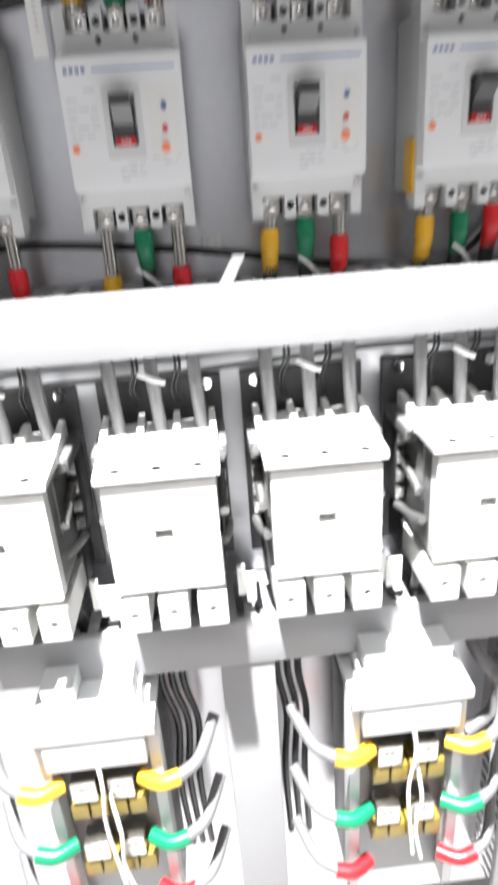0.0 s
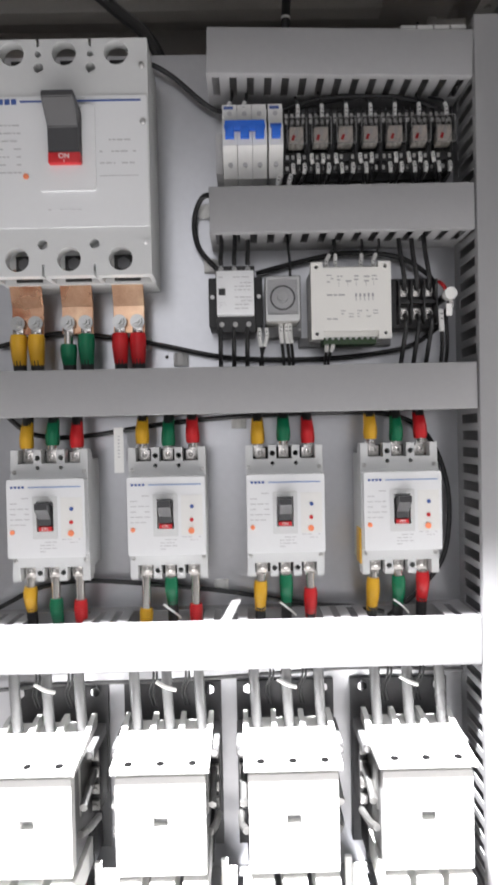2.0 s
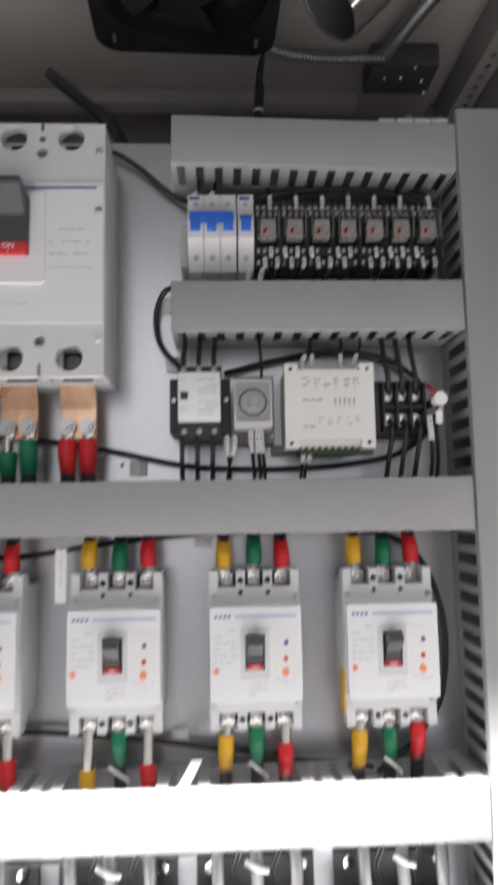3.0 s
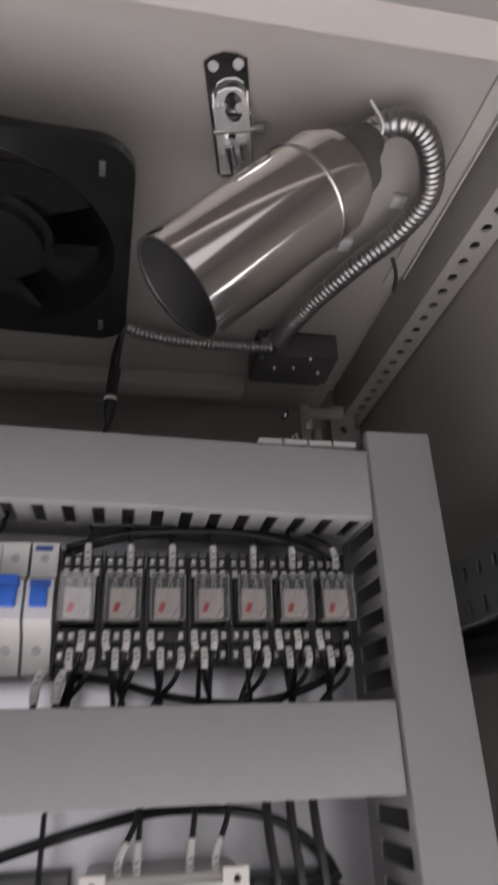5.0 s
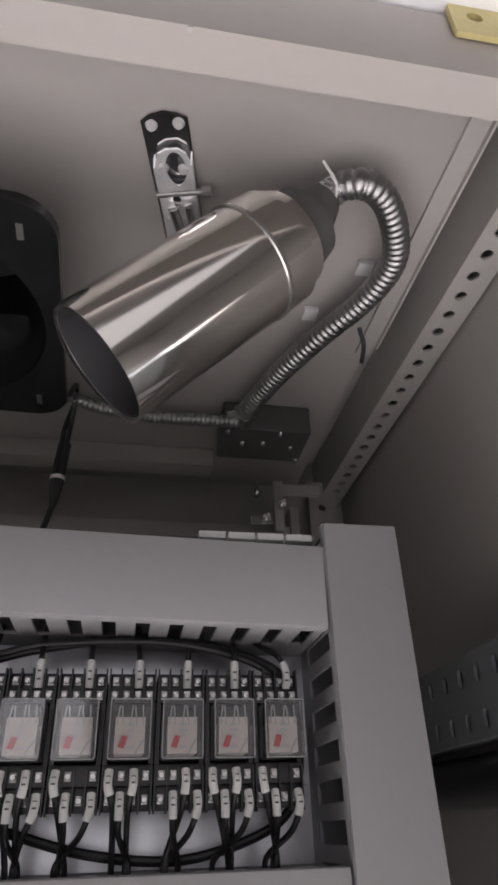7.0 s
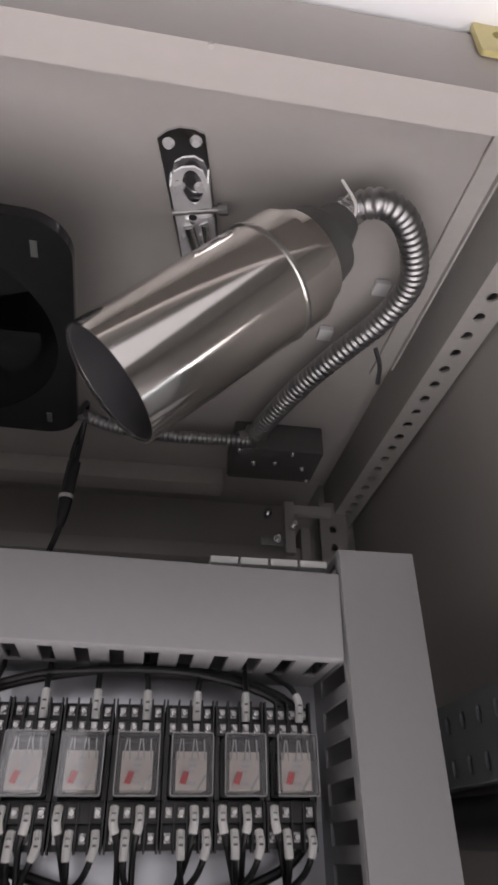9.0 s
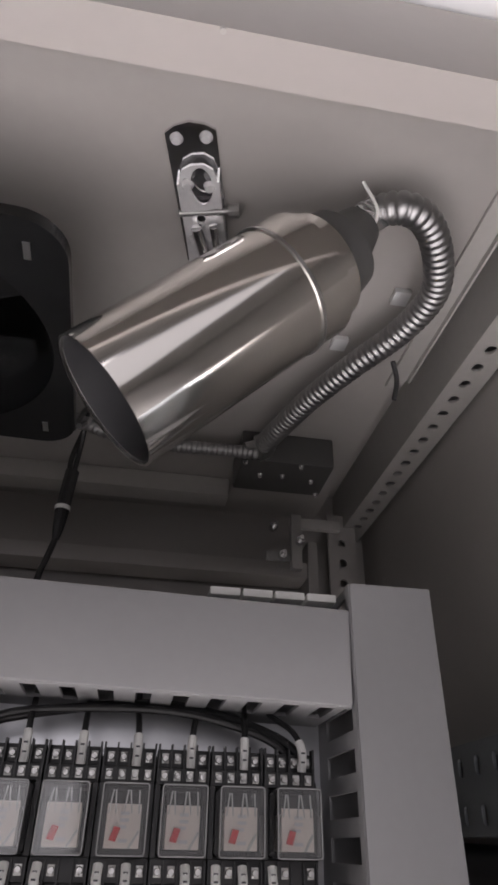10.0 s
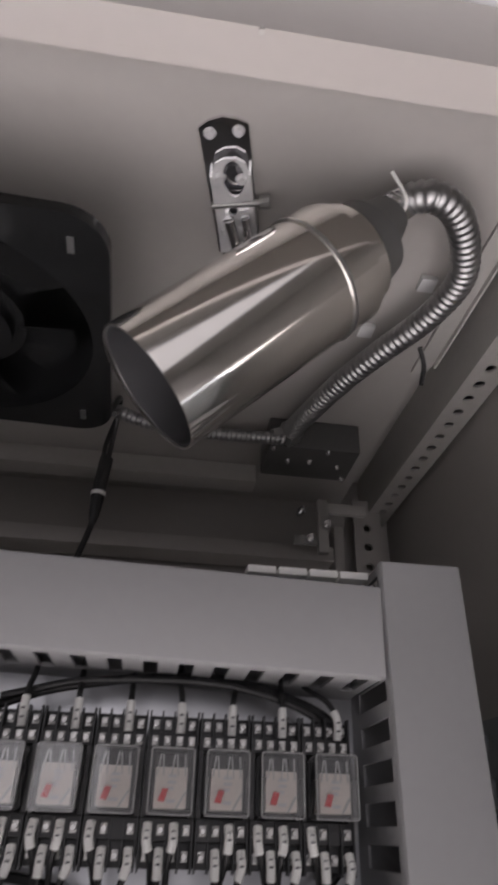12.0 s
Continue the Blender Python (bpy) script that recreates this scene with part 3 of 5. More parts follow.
big_breaker()
for k, (c, cx) in enumerate(zip("ygr", (-0.1875, -0.1285, -0.0675))):
    bm = B()
    prism(bm, [(PY - 0.052, 1.585), (PY - 0.048, 1.585), (PY - 0.034, 1.545), (PY - 0.034, 1.512), (PY - 0.038, 1.512), (PY - 0.038, 1.544)], [], cx - 0.0185, cx + 0.0185, "x")
    bmesh.ops.bevel(bm, geom=list(bm.edges), offset=0.0006, segments=1, affect="EDGES")
    single("busbar", bm, M_COPPER, "bright bent copper connection bar below the main breaker", "busbar", "bars below the main breaker")
    for j, dx in enumerate((-0.0105, 0.0105)):
        x = cx + dx
        long_lug = 0.012 if (k == 1 and j == 0) else 0.0
        t = power_cable(x, 1.523, 1.511 - long_lug, 1.476, 1.45, c, y_lug=PY - 0.041, r=0.0092)
        bm = B()
        rod(bm, (0, PY - 0.0425, 1.5245), (0, PY - 0.0445, 1.5245), 0.0085, 18)
        rod(bm, (0, PY - 0.0445, 1.5245), (0, PY - 0.0500, 1.5245), 0.0065, 6)
        rod(bm, (0, PY - 0.0500, 1.5245), (0, PY - 0.0545, 1.5245), 0.0036, 12)
        part("bolt", bm, M_ZINC, t, "zinc-plated bolt with washer")


# ---- modular breakers ----
def modular(poles, x, label):
    w = 0.0172 * poles
    t = thing("miniature_breaker", label, "breaker", (x, PY, 1.6885))
    prof = [(-0.012, 0), (-0.046, 0), (-0.048, 0.008), (-0.0545, 0.022), (-0.064, 0.031), (-0.064, 0.055), (-0.055, 0.06), (-0.055, 0.082), (-0.012, 0.082)]
    for k in range(poles):
        bm = prism(B(), prof, [], 0.0172 * k + 0.0003, 0.0172 * k + 0.0169, "x")
        part("pole", bm, M_WHITE, t)
        part("toggle", box(B(), 0.0172 * k + 0.0035, 0.0172 * k + 0.0137, -0.071, -0.063, 0.038, 0.05, 0.001), M_BLUE, t, "blue toggle lever")
        for z, y in ((0.014, -0.0513), (0.0715, -0.0548)):
            part("screw_hole_disc", rod(B(), (0.0172 * k + 0.0086, y + 0.002, z), (0.0172 * k + 0.0086, y - 0.0008, z), 0.0028, 12), M_PRINT, t)
        part("blue_band", box(B(), 0.0172 * k + 0.0022, 0.0172 * k + 0.015, -0.0645, -0.0638, 0.0505, 0.0555), M_BLUE, t)
    if poles > 1:
        part("toggle_bridge", box(B(), 0.003, w - 0.003, -0.0695, -0.0645, 0.0465, 0.0575, 0.0008), M_BLUE, t)
    bm = B()
    box(bm, 0.002, 0.013, -0.0554, -0.0549, 0.0765, 0.08)
    part("maker_mark", bm, M_NAVY, t, "plain blue printed mark")
    part("din_clip", box(B(), 0, w, -0.0119, -0.001, 0.02, 0.055), M_FRAME, t, "steel mounting rail")
    return t


modular(3, 0.0485, "white three-pole miniature breaker with blue levers")
modular(1, 0.1015, "white single-pole miniature breaker with a blue lever")
bm = B()
box(bm, 0.04, 0.0483, PY - 0.045, PY - 0.004, 1.695, 1.742, 0.001)
single("end_stop", bm, M_PRINT, "grey end stop beside the miniature breakers", "end stop")


# ---- relays on sockets ----
def relay():
    """Local origin: lower left corner of the socket, on the plate."""
    t = thing("relay", "clear plug-in relay with a red flag in a black screw socket", "relay", group="row of relays")
    w = 0.0277
    bm = B()
    box(bm, 0.0, w, -0.036, -0.0085, 0.003, 0.07, 0.001)
    box(bm, 0.0, w, -0.0435, -0.036, 0.0, 0.012, 0.0008)
    box(bm, 0.0, w, -0.0475, -0.036, 0.012, 0.0225, 0.0008)
    box(bm, 0.0, w, -0.0475, -0.036, 0.0545, 0.0625, 0.0008)
    box(bm, 0.0, w, -0.0435, -0.036, 0.0625, 0.0715, 0.0008)
    box(bm, 0.0, 0.0025, -0.047, -0.036, 0.0225, 0.0545)
    box(bm, w - 0.0025, w, -0.047, -0.036, 0.0225, 0.0545)
    socket = part("socket", bm, M_BLACK, t, "black relay socket")
    for k in range(5):
        x = 0.0003 + 0.0066 * k
        part("barrier", box(B(), x, x + 0.0009, -0.0485, -0.0425, 0.056, 0.0735), M_BLACK, socket)
        part("barrier", box(B(), x, x + 0.0009, -0.0495, -0.0425, -0.0015, 0.0215), M_BLACK, socket)
    for z, y in ((0.0055, -0.0435), (0.017, -0.0475), (0.0585, -0.0475), (0.067, -0.0435)):
        for k in range(4):
            if (k * 2 + int(z * 1000)) % 7 == 0:
                continue
            x = 0.0042 + 0.0066 * k
            bm = box(B(), x - 0.0018, x + 0.0018, y - 0.0012, y, z - 0.0024, z + 0.0024, 0.0003)
            rod(bm, (x, y - 0.0012, z), (x, y - 0.0026, z), 0.0019, 8, 0.0015)
            part("terminal_screw", bm, M_TERM, socket, "bright terminal clamp and screw")
    c0, c1, z0, z1 = 0.0028, 0.0249, 0.0232, 0.0532
    bm = prism(B(), rounded(c0, c1, z0, z1, 0.0016, 3), [rounded(c0 + 0.0008, c1 - 0.0008, z0 + 0.0008, z1 - 0.0008, 0.001, 3)], -0.0692, -0.0365)
    prism(bm, rounded(c0, c1, z0, z1, 0.0016, 3), [], -0.07, -0.0692)
    cover = part("cover", bm, M_CLEAR, t, "clear plastic relay cover")
    bm = prism(B(), rounded(c0 - 0.0001, c1 + 0.0001, z0 - 0.0001, z1 + 0.0001, 0.0016, 3), [rounded(c0 + 0.0005, c1 - 0.0005, z0 + 0.0005, z1 - 0.0005, 0.001, 3)], -0.0703, -0.0697)
    part("cover_edge", bm, M_EDGE, cover, "frosted edge of the clear cover")
    bm = B()
    box(bm, 0.0052, 0.0225, -0.047, -0.0366, 0.0255, 0.051, 0.001)
    part("mechanism_base", bm, M_DARK, t, "dark relay base")
    bm = B()
    box(bm, 0.006, 0.0218, -0.0635, -0.047, 0.0262, 0.042, 0.0008)
    part("coil", bm, M_SILVER, t, "pale wrapped coil")
    bm = B()
    for k, (x, a) in enumerate(((0.0062, 0.0015), (0.0096, -0.0008), (0.0135, 0.0012), (0.0172, -0.0014), (0.0205, -0.0004))):
        prism(bm, [(x, 0.0405), (x + 0.0006, 0.0405), (x + a + 0.0006, 0.0505), (x + a, 0.0505)], [], -0.0655 + 0.001 * (k % 2), -0.0645 + 0.001 * (k % 2))
    prism(bm, [(0.0165, 0.0262), (0.0178, 0.0262), (0.0222, 0.0335), (0.0209, 0.0335)], [], -0.0652, -0.0645)
    part("contact_spring", bm, M_DIMZINC, t, "dull contact springs")
    sheet = part("face_sheet", box(B(), 0.0058, 0.022, -0.0641, -0.0636, 0.0262, 0.0445), M_SHEET, t, "pale printed sheet")
    part("face_print", bars(B(), 0.0122, 0.0165, 0.028, 0.042, -0.0642, 5, 22, 0.9), M_PRINT, sheet)
    bm = B()
    prism(bm, [(0.0078, 0.0295), (0.011, 0.0288), (0.0128, 0.0345), (0.0098, 0.0352)], [], -0.0655, -0.0646)
    part("flag", bm, M_RED, t, "small red indicator flag")
    return t


RX0, RP = 0.1195, 0.0284
r0 = relay()
r0.location = (RX0, PY, 1.6945)
for k in range(1, 7):
    copy_thing(r0, pose(RX0 + RP * k, PY, 1.6945))
bm = B()
box(bm, 0.116, 0.331, PY - 0.008, PY - 0.001, 1.708, 1.743)
single("din_rail", bm, M_ZINC, "zinc-plated mounting rail behind the relays", "rail")


# ---- marked control wires ----
def control_wire(pts, marker=None, r=0.0017, label="thin black control wire with a white marker", side=None):
    t = thing("control_wire", label, "wire", group="control wires")
    part("wire", tube(B(), pts, r, 8, 5), M_CABLE, t)
    if marker:
        run = spline(pts, 5)[0:8]
        tag = part("marker", tube(B(), run, r * 1.42, 10, smooth=False), M_PAPER, t, "white printed marker tube")
        bm = B()
        for c in run[2:6:2]:
            box(bm, c.x - r * 0.6, c.x + r * 0.6, c.y - r * 1.55, c.y - r * 1.2, c.z - 0.0004, c.z + 0.0004)
        part("marker_print", bm, M_INK, tag)
    return t


rnd = random.Random(4)
for k in range(7):
    x = RX0 + RP * k
    a = x + (0.0174 if k < 6 else 0.0206)
    y = PY - 0.048
    c = x + 0.019 + rnd.uniform(-0.004, 0.004)
    if k == 6:
        c = x + 0.006
    control_wire([(a, y, 1.757), (a, y - 0.001, 1.768), (a * 0.7 + c * 0.3, y + 0.004, 1.778), (c, PY - 0.03, 1.7885), (c, PY - 0.026, 1.798)], ((a, y, 1.7585), (a * 0.97 + c * 0.03, y - 0.001, 1.7715)))
    for j, dx in enumerate((0.0042, 0.0108, 0.0174, 0.024)):
        if (k * 3 + j) % 4 == 0 and j != 1:
            continue
        z0 = 1.703 if j % 2 else 1.714
        bend = x + 0.012 + rnd.uniform(-0.006, 0.006)
        zz = 1.66
        control_wire([(x + dx, y - 0.001, z0), (x + dx, y - 0.004, z0 - 0.008), (x + dx * 0.6 + 0.005, y, z0 - 0.02), (bend, PY - 0.032, 1.671), (bend, PY - 0.03, zz)],
                     ((x + dx, y - 0.001, z0 - 0.001), (x + dx * 0.94 + 0.0007, y - 0.0037, z0 - 0.0145)))
for x in (0.056, 0.0735):
    control_wire([(x, PY - 0.05, 1.757), (x, PY - 0.052, 1.77), (x + 0.004, PY - 0.04, 1.785), (x + 0.004, PY - 0.03, 1.8)], ((x, PY - 0.051, 1.764), (x + 0.002, PY - 0.048, 1.777)), r=0.002)
for x in (0.115, 0.128):
    control_wire([(x, PY - 0.05, 1.69), (x - 0.003, PY - 0.052, 1.68), (x - 0.004, PY - 0.04, 1.66)], ((x, PY - 0.05, 1.685), (x - 0.0026, PY - 0.051, 1.673)), r=0.002)


# ---- middle row: small contactor, timer, module, terminal block ----
t = thing("small_contactor", "black contactor with a white printed face", "contactor", (0.028, PY, 1.507))
bm = B()
box(bm, 0.0, 0.0635, -0.048, -0.001, 0.008, 0.066, 0.002)
box(bm, 0.009, 0.0545, -0.058, -0.002, 0.0, 0.077, 0.0015)
part("body", bm, M_BLACK, t)
part("face", box(B(), 0.0105, 0.053, -0.074, -0.058, 0.018, 0.0675, 0.001), M_LABEL, t, "white printed face")
bm = bars(B(), 0.031, 0.0505, 0.044, 0.056, -0.0741, 3, 31, 0.5)
bars(bm, 0.031, 0.0505, 0.023, 0.04, -0.0741, 4, 33, 0.45)
bars(bm, 0.0125, 0.022, 0.025, 0.036, -0.0741, 4, 32, 0.3)
bars(bm, 0.0125, 0.05, 0.0585, 0.0625, -0.0741, 1, 34, 0.5)
part("small_print", bm, M_PRINT, t, "rows of grey print")
part("plunger", box(B(), 0.013, 0.0205, -0.0748, -0.0741, 0.0395, 0.047, 0.0002), M_BLACK, t, "black square plunger")
for k in range(3):
    for z in (0.073, 0.009):
        part("terminal_screw", screw(B(), 0.0155 + 0.0155 * k, -0.058, z, 0.003), M_DIMZINC, t)
for x in (0.0045, 0.059):
    part("fixing_screw", screw(B(), x, -0.048, 0.043, 0.0025), M_ZINC, t)

t = thing("timer_relay", "grey timer with a dial behind a clear cover", "timer", (0.0945, PY, 1.505))
part("socket", box(B(), 0.001, 0.044, -0.025, -0.001, 0.0, 0.075, 0.0015), M_DUCT, t, "grey timer socket")
part("case", box(B(), 0.0, 0.0385, -0.066, -0.025, 0.0125, 0.0625, 0.002), M_FRAME, t)
bm = prism(B(), rounded(0.0, 0.0385, 0.0125, 0.0625, 0.002), [rounded(0.0025, 0.036, 0.0195, 0.060, 0.002)], -0.0705, -0.066)
part("bezel", bm, M_CASE, t, "pale bezel")
part("dial_plate", box(B(), 0.0025, 0.036, -0.0668, -0.0661, 0.0195, 0.06), M_PRINT, t)
bm = prism(B(), circle(0.0192, 0.039, 0.0145, 36), [circle(0.0192, 0.039, 0.0125, 36)], -0.0673, -0.0668)
part("scale_ring", bm, M_HANDLE, t, "dark printed scale ring")
part("knob", rod(B(), (0.0192, -0.0668, 0.039), (0.0192, -0.0735, 0.039), 0.0062, 24, 0.0056), M_CASE, t, "pale dial knob")
part("window", box(B(), 0.001, 0.0375, -0.0755, -0.0748, 0.0185, 0.061), M_CLEAR, t, "clear hinged cover")
for z in (0.06, 0.009):
    part("screw", screw(B(), 0.0415, -0.025, z, 0.0018), M_ZINC, t)

t = thing("control_module", "cream control module with printed face and corner tabs", "module", (0.1465, PY, 1.496))
out = [(0, 0), (0.0135, 0), (0.0135, 0.009), (0.0775, 0.009), (0.0775, 0), (0.092, 0), (0.092, 0.088), (0.0775, 0.088), (0.0775, 0.081), (0.0135, 0.081), (0.0135, 0.088), (0, 0.088)]
holes = [circle(x, z, 0.0022, 12) for x in (0.0062, 0.0855) for z in (0.006, 0.0825)]
part("lid", prism(B(), out, holes, -0.066, -0.058), M_CREAM, t, "cream lid with screw tabs")
part("body", box(B(), 0.0015, 0.0905, -0.058, -0.002, 0.003, 0.085, 0.0015), M_CREAM, t)
for x in (0.0062, 0.0855):
    for z in (0.006, 0.0825):
        part("lid_screw", rod(B(), (x, -0.0582, z), (x, -0.059, z), 0.0021, 10), M_INK, t, "dark screw in a tab")
part("terminal_strip", box(B(), 0.014, 0.0765, -0.056, -0.03, -0.005, 0.0085, 0.001), M_TGRN, t, "dark green terminal strip")
for k in range(9):
    part("terminal_screw", screw(B(), 0.0185 + 0.0068 * k, -0.056, 0.002, 0.0018), M_ZINC, t)
bm = bars(B(), 0.018, 0.026, 0.064, 0.075, -0.0661, 3, 41, 0.5)
for k, x in enumerate((0.03, 0.04, 0.05, 0.061, 0.07)):
    bars(bm, x, x + 0.0065, 0.066 - 0.002 * (k % 2), 0.074, -0.0661, 2, 45 + k, 0.55)
    box(bm, x + 0.002, x + 0.0024, -0.0664, -0.0661, 0.060, 0.065)
bars(bm, 0.018, 0.042, 0.0485, 0.0525, -0.0661, 1, 42, 0.7)
for k in range(5):
    box(bm, 0.0505 + 0.0048 * k, 0.0528 + 0.0048 * k, -0.0664, -0.0661, 0.0475, 0.0515)
    box(bm, 0.0512 + 0.0048 * k, 0.0521 + 0.0048 * k, -0.0664, -0.0661, 0.0435, 0.0465)
for k, x in enumerate((0.034, 0.043, 0.053, 0.063, 0.071)):
    bars(bm, x, x + 0.0055, 0.024, 0.034, -0.0661, 3, 55 + k, 0.45)
bars(bm, 0.018, 0.03, 0.021, 0.026, -0.0661, 1, 44, 0.5)
part("small_print", bm, M_GRAPH, t, "rows of dark grey print and symbols")
bm = B()
box(bm, 0.136, 0.2495, PY - 0.012, PY - 0.001, 1.4945, 1.5055, 0.001)
single("module_rail", bm, M_DUCT, "grey plastic mounting foot of the control module", "rail")

t = thing("terminal_block", "black barrier terminal block with bright screws", "terminal block", (0.247, PY, 1.512))
bm = B()
box(bm, 0.0, 0.054, -0.03, -0.001, 0.0, 0.06, 0.0015)
for k in range(4):
    box(bm, 0.0055 + 0.0148 * k, 0.0075 + 0.0148 * k, -0.045, -0.03, 0.004, 0.056, 0.0005)
box(bm, 0.0055, 0.052, -0.04, -0.03, 0.028, 0.032)
part("body", bm, M_BLACK, t)
for k in range(3):
    for z in (0.017, 0.044):
        x = 0.0139 + 0.0148 * k
        bm = box(B(), x - 0.005, x + 0.005, -0.034, -0.03, z - 0.007, z + 0.007, 0.0008)
        part("terminal_screw", screw(bm, x, -0.034, z, 0.0048), M_TIN, t, "bright terminal screw")

t = thing("buzzer", "small white round buzzer with a red wire", "buzzer", (0.309, PY, 1.547))
part("body", rod(B(), (0, -0.05, 0), (0, -0.062, 0), 0.0072, 22), M_PAPER, t)
part("stem", rod(B(), (0, -0.001, 0), (0, -0.05, 0), 0.0045, 16), M_BLACK, t)
part("lead", tube(B(), [(-0.002, -0.05, 0.005), (-0.006, -0.052, 0.011), (-0.007, -0.04, 0.018)], 0.0022, 8), M_RED, t, "red lead")
part("tag", box(B(), -0.006, 0.001, -0.062, -0.059, -0.026, -0.012, 0.0008), M_PAPER, t, "white tag")
part("clip", box(B(), -0.0015, 0.0035, -0.058, -0.05, -0.016, -0.006), M_TIN, t)

# wires of the middle row
for k in range(3):
    x = 0.0435 + 0.0155 * k
    control_wire([(x, PY - 0.056, 1.585), (x, PY - 0.058, 1.594), (x + 0.001, PY - 0.048, 1.61), (x + 0.001, PY - 0.04, 1.63)], r=0.0028, label="black wire at the small contactor")
    control_wire([(x - 0.002, PY - 0.056, 1.512), (x - 0.002, PY - 0.06, 1.5), (x - 0.0025, PY - 0.05, 1.475), (x - 0.0025, PY - 0.04, 1.45)], r=0.0027, label="black wire at the small contactor")
for x, c in ((0.087, 0.09), (0.095, 0.088)):
    control_wire([(x, PY - 0.05, 1.512), (x, PY - 0.052, 1.5), (c, PY - 0.045, 1.475), (c, PY - 0.035, 1.45)], ((x, PY - 0.051, 1.509), (x * 0.8 + c * 0.2, PY - 0.0515, 1.495)))
for x in (0.112, 0.1185, 0.123):
    control_wire([(x, PY - 0.05, 1.517), (x, PY - 0.05, 1.505), (x + 0.003, PY - 0.045, 1.475), (x + 0.003, PY - 0.035, 1.45)], ((x, PY - 0.05, 1.514), (x + 0.0006, PY - 0.0495, 1.5)), r=0.0019)
control_wire([(0.124, PY - 0.05, 1.566), (0.124, PY - 0.05, 1.59), (0.123, PY - 0.04, 1.61), (0.123, PY - 0.03, 1.63)], r=0.0016, label="thin black wire at the timer")
for x, c in ((0.167, 0.176), (0.177, 0.178), (0.207, 0.21), (0.222, 0.23)):
    control_wire([(x, PY - 0.05, 1.58), (x, PY - 0.052, 1.59), (c, PY - 0.045, 1.608), (c, PY - 0.035, 1.628)], ((x, PY - 0.051, 1.582), (x * 0.85 + c * 0.15, PY - 0.0515, 1.594)))
for x, c in ((0.165, 0.164), (0.172, 0.168)):
    control_wire([(x, PY - 0.052, 1.497), (x, PY - 0.053, 1.488), (c, PY - 0.045, 1.475), (c, PY - 0.035, 1.45)], ((x, PY - 0.053, 1.494), (x * 0.7 + c * 0.3, PY - 0.051, 1.481)))
for k in range(3):
    x = 0.261 + 0.0148 * k
    control_wire([(x, PY - 0.036, 1.557), (x - 0.002, PY - 0.045, 1.572), (x - 0.006, PY - 0.045, 1.598), (x - 0.006, PY - 0.035, 1.63)], r=0.0028, label="black wire at the terminal block")
    control_wire([(x, PY - 0.036, 1.527), (x - 0.001, PY - 0.05, 1.515), (x - 0.006, PY - 0.05, 1.485), (x - 0.008, PY - 0.035, 1.45)], r=0.0028, label="black wire at the terminal block")
for dx, m in ((0, 1), (0.006, 0)):
    x = 0.3 + dx
    control_wire([(x, PY - 0.05, 1.53), (x, PY - 0.052, 1.515), (x + 0.001, PY - 0.05, 1.485), (x + 0.001, PY - 0.035, 1.45)], ((x, PY - 0.05, 1.528), (x, PY - 0.052, 1.517)) if m else None, r=0.0022)

# loose black cables on the plate
YC = PY - 0.012


def loose(pts, r, label, dy=0.0):
    single("loose_cable", tube(B(), [(x, YC + dy + (q[0] if q else 0), z) for x, z, *q in pts], r, 10), M_CABLE, label, "cable", "loose cables on the plate")


loose([(-0.06, 1.853, 0.03), (-0.039, 1.843), (-0.01, 1.826), (0.023, 1.797), (0.043, 1.785), (0.065, 1.778, -0.02)], 0.0031, "black cable running down from the main breaker")
loose([(0.05, 1.665, -0.03), (0.024, 1.678, -0.01), (0.011, 1.654), (0.015, 1.62), (0.036, 1.594), (0.05, 1.585)], 0.0032, "black cable looped round a duct end")
loose([(-0.235, 1.502), (-0.161, 1.517), (-0.1, 1.512), (-0.041, 1.502), (0.038, 1.485), (0.1, 1.48), (0.17, 1.480), (0.23, 1.485), (0.277, 1.495), (0.312, 1.52), (0.32, 1.538)], 0.003, "long slack black cable under the devices")
loose([(0.085, 1.586), (0.147, 1.601), (0.2, 1.609), (0.26, 1.603), (0.295, 1.582), (0.306, 1.566)], 0.003, "black cable arched over the module")
loose([(-0.25, 1.43), (-0.227, 1.418), (-0.194, 1.394), (-0.135, 1.390), (-0.029, 1.404), (0.07, 1.411), (0.169, 1.413), (0.248, 1.409), (0.293, 1.382), (0.317, 1.316), (0.312, 1.238), (0.281, 1.193), (0.254, 1.171), (0.24, 1.16)], 0.003, "long slack black cable around the breakers")
loose([(-0.25, 1.175), (-0.228, 1.187), (-0.188, 1.205), (-0.13, 1.212), (-0.032, 1.204), (0.046, 1.194), (0.137, 1.178), (0.202, 1.172), (0.235, 1.165)], 0.003, "long slack black cable below the breakers")
loose([(0.11, 1.767, -0.018), (0.16, 1.782, -0.02), (0.238, 1.79, -0.02), (0.299, 1.776, -0.02), (0.318, 1.757, -0.02), (0.322, 1.73, -0.015), (0.318, 1.70, -0.012), (0.299, 1.683, -0.012), (0.252, 1.671, -0.012), (0.2, 1.675, -0.012), (0.153, 1.687, -0.012), (0.125, 1.69, -0.01)], 0.0027, "black cable looped round the relays")
loose([(0.121, 1.7735, -0.024), (0.14, 1.778, -0.026), (0.17, 1.784, -0.027), (0.24, 1.7855, -0.027), (0.292, 1.774, -0.027), (0.312, 1.757, -0.027)], 0.0022, "second black cable beside the loop round the relays")

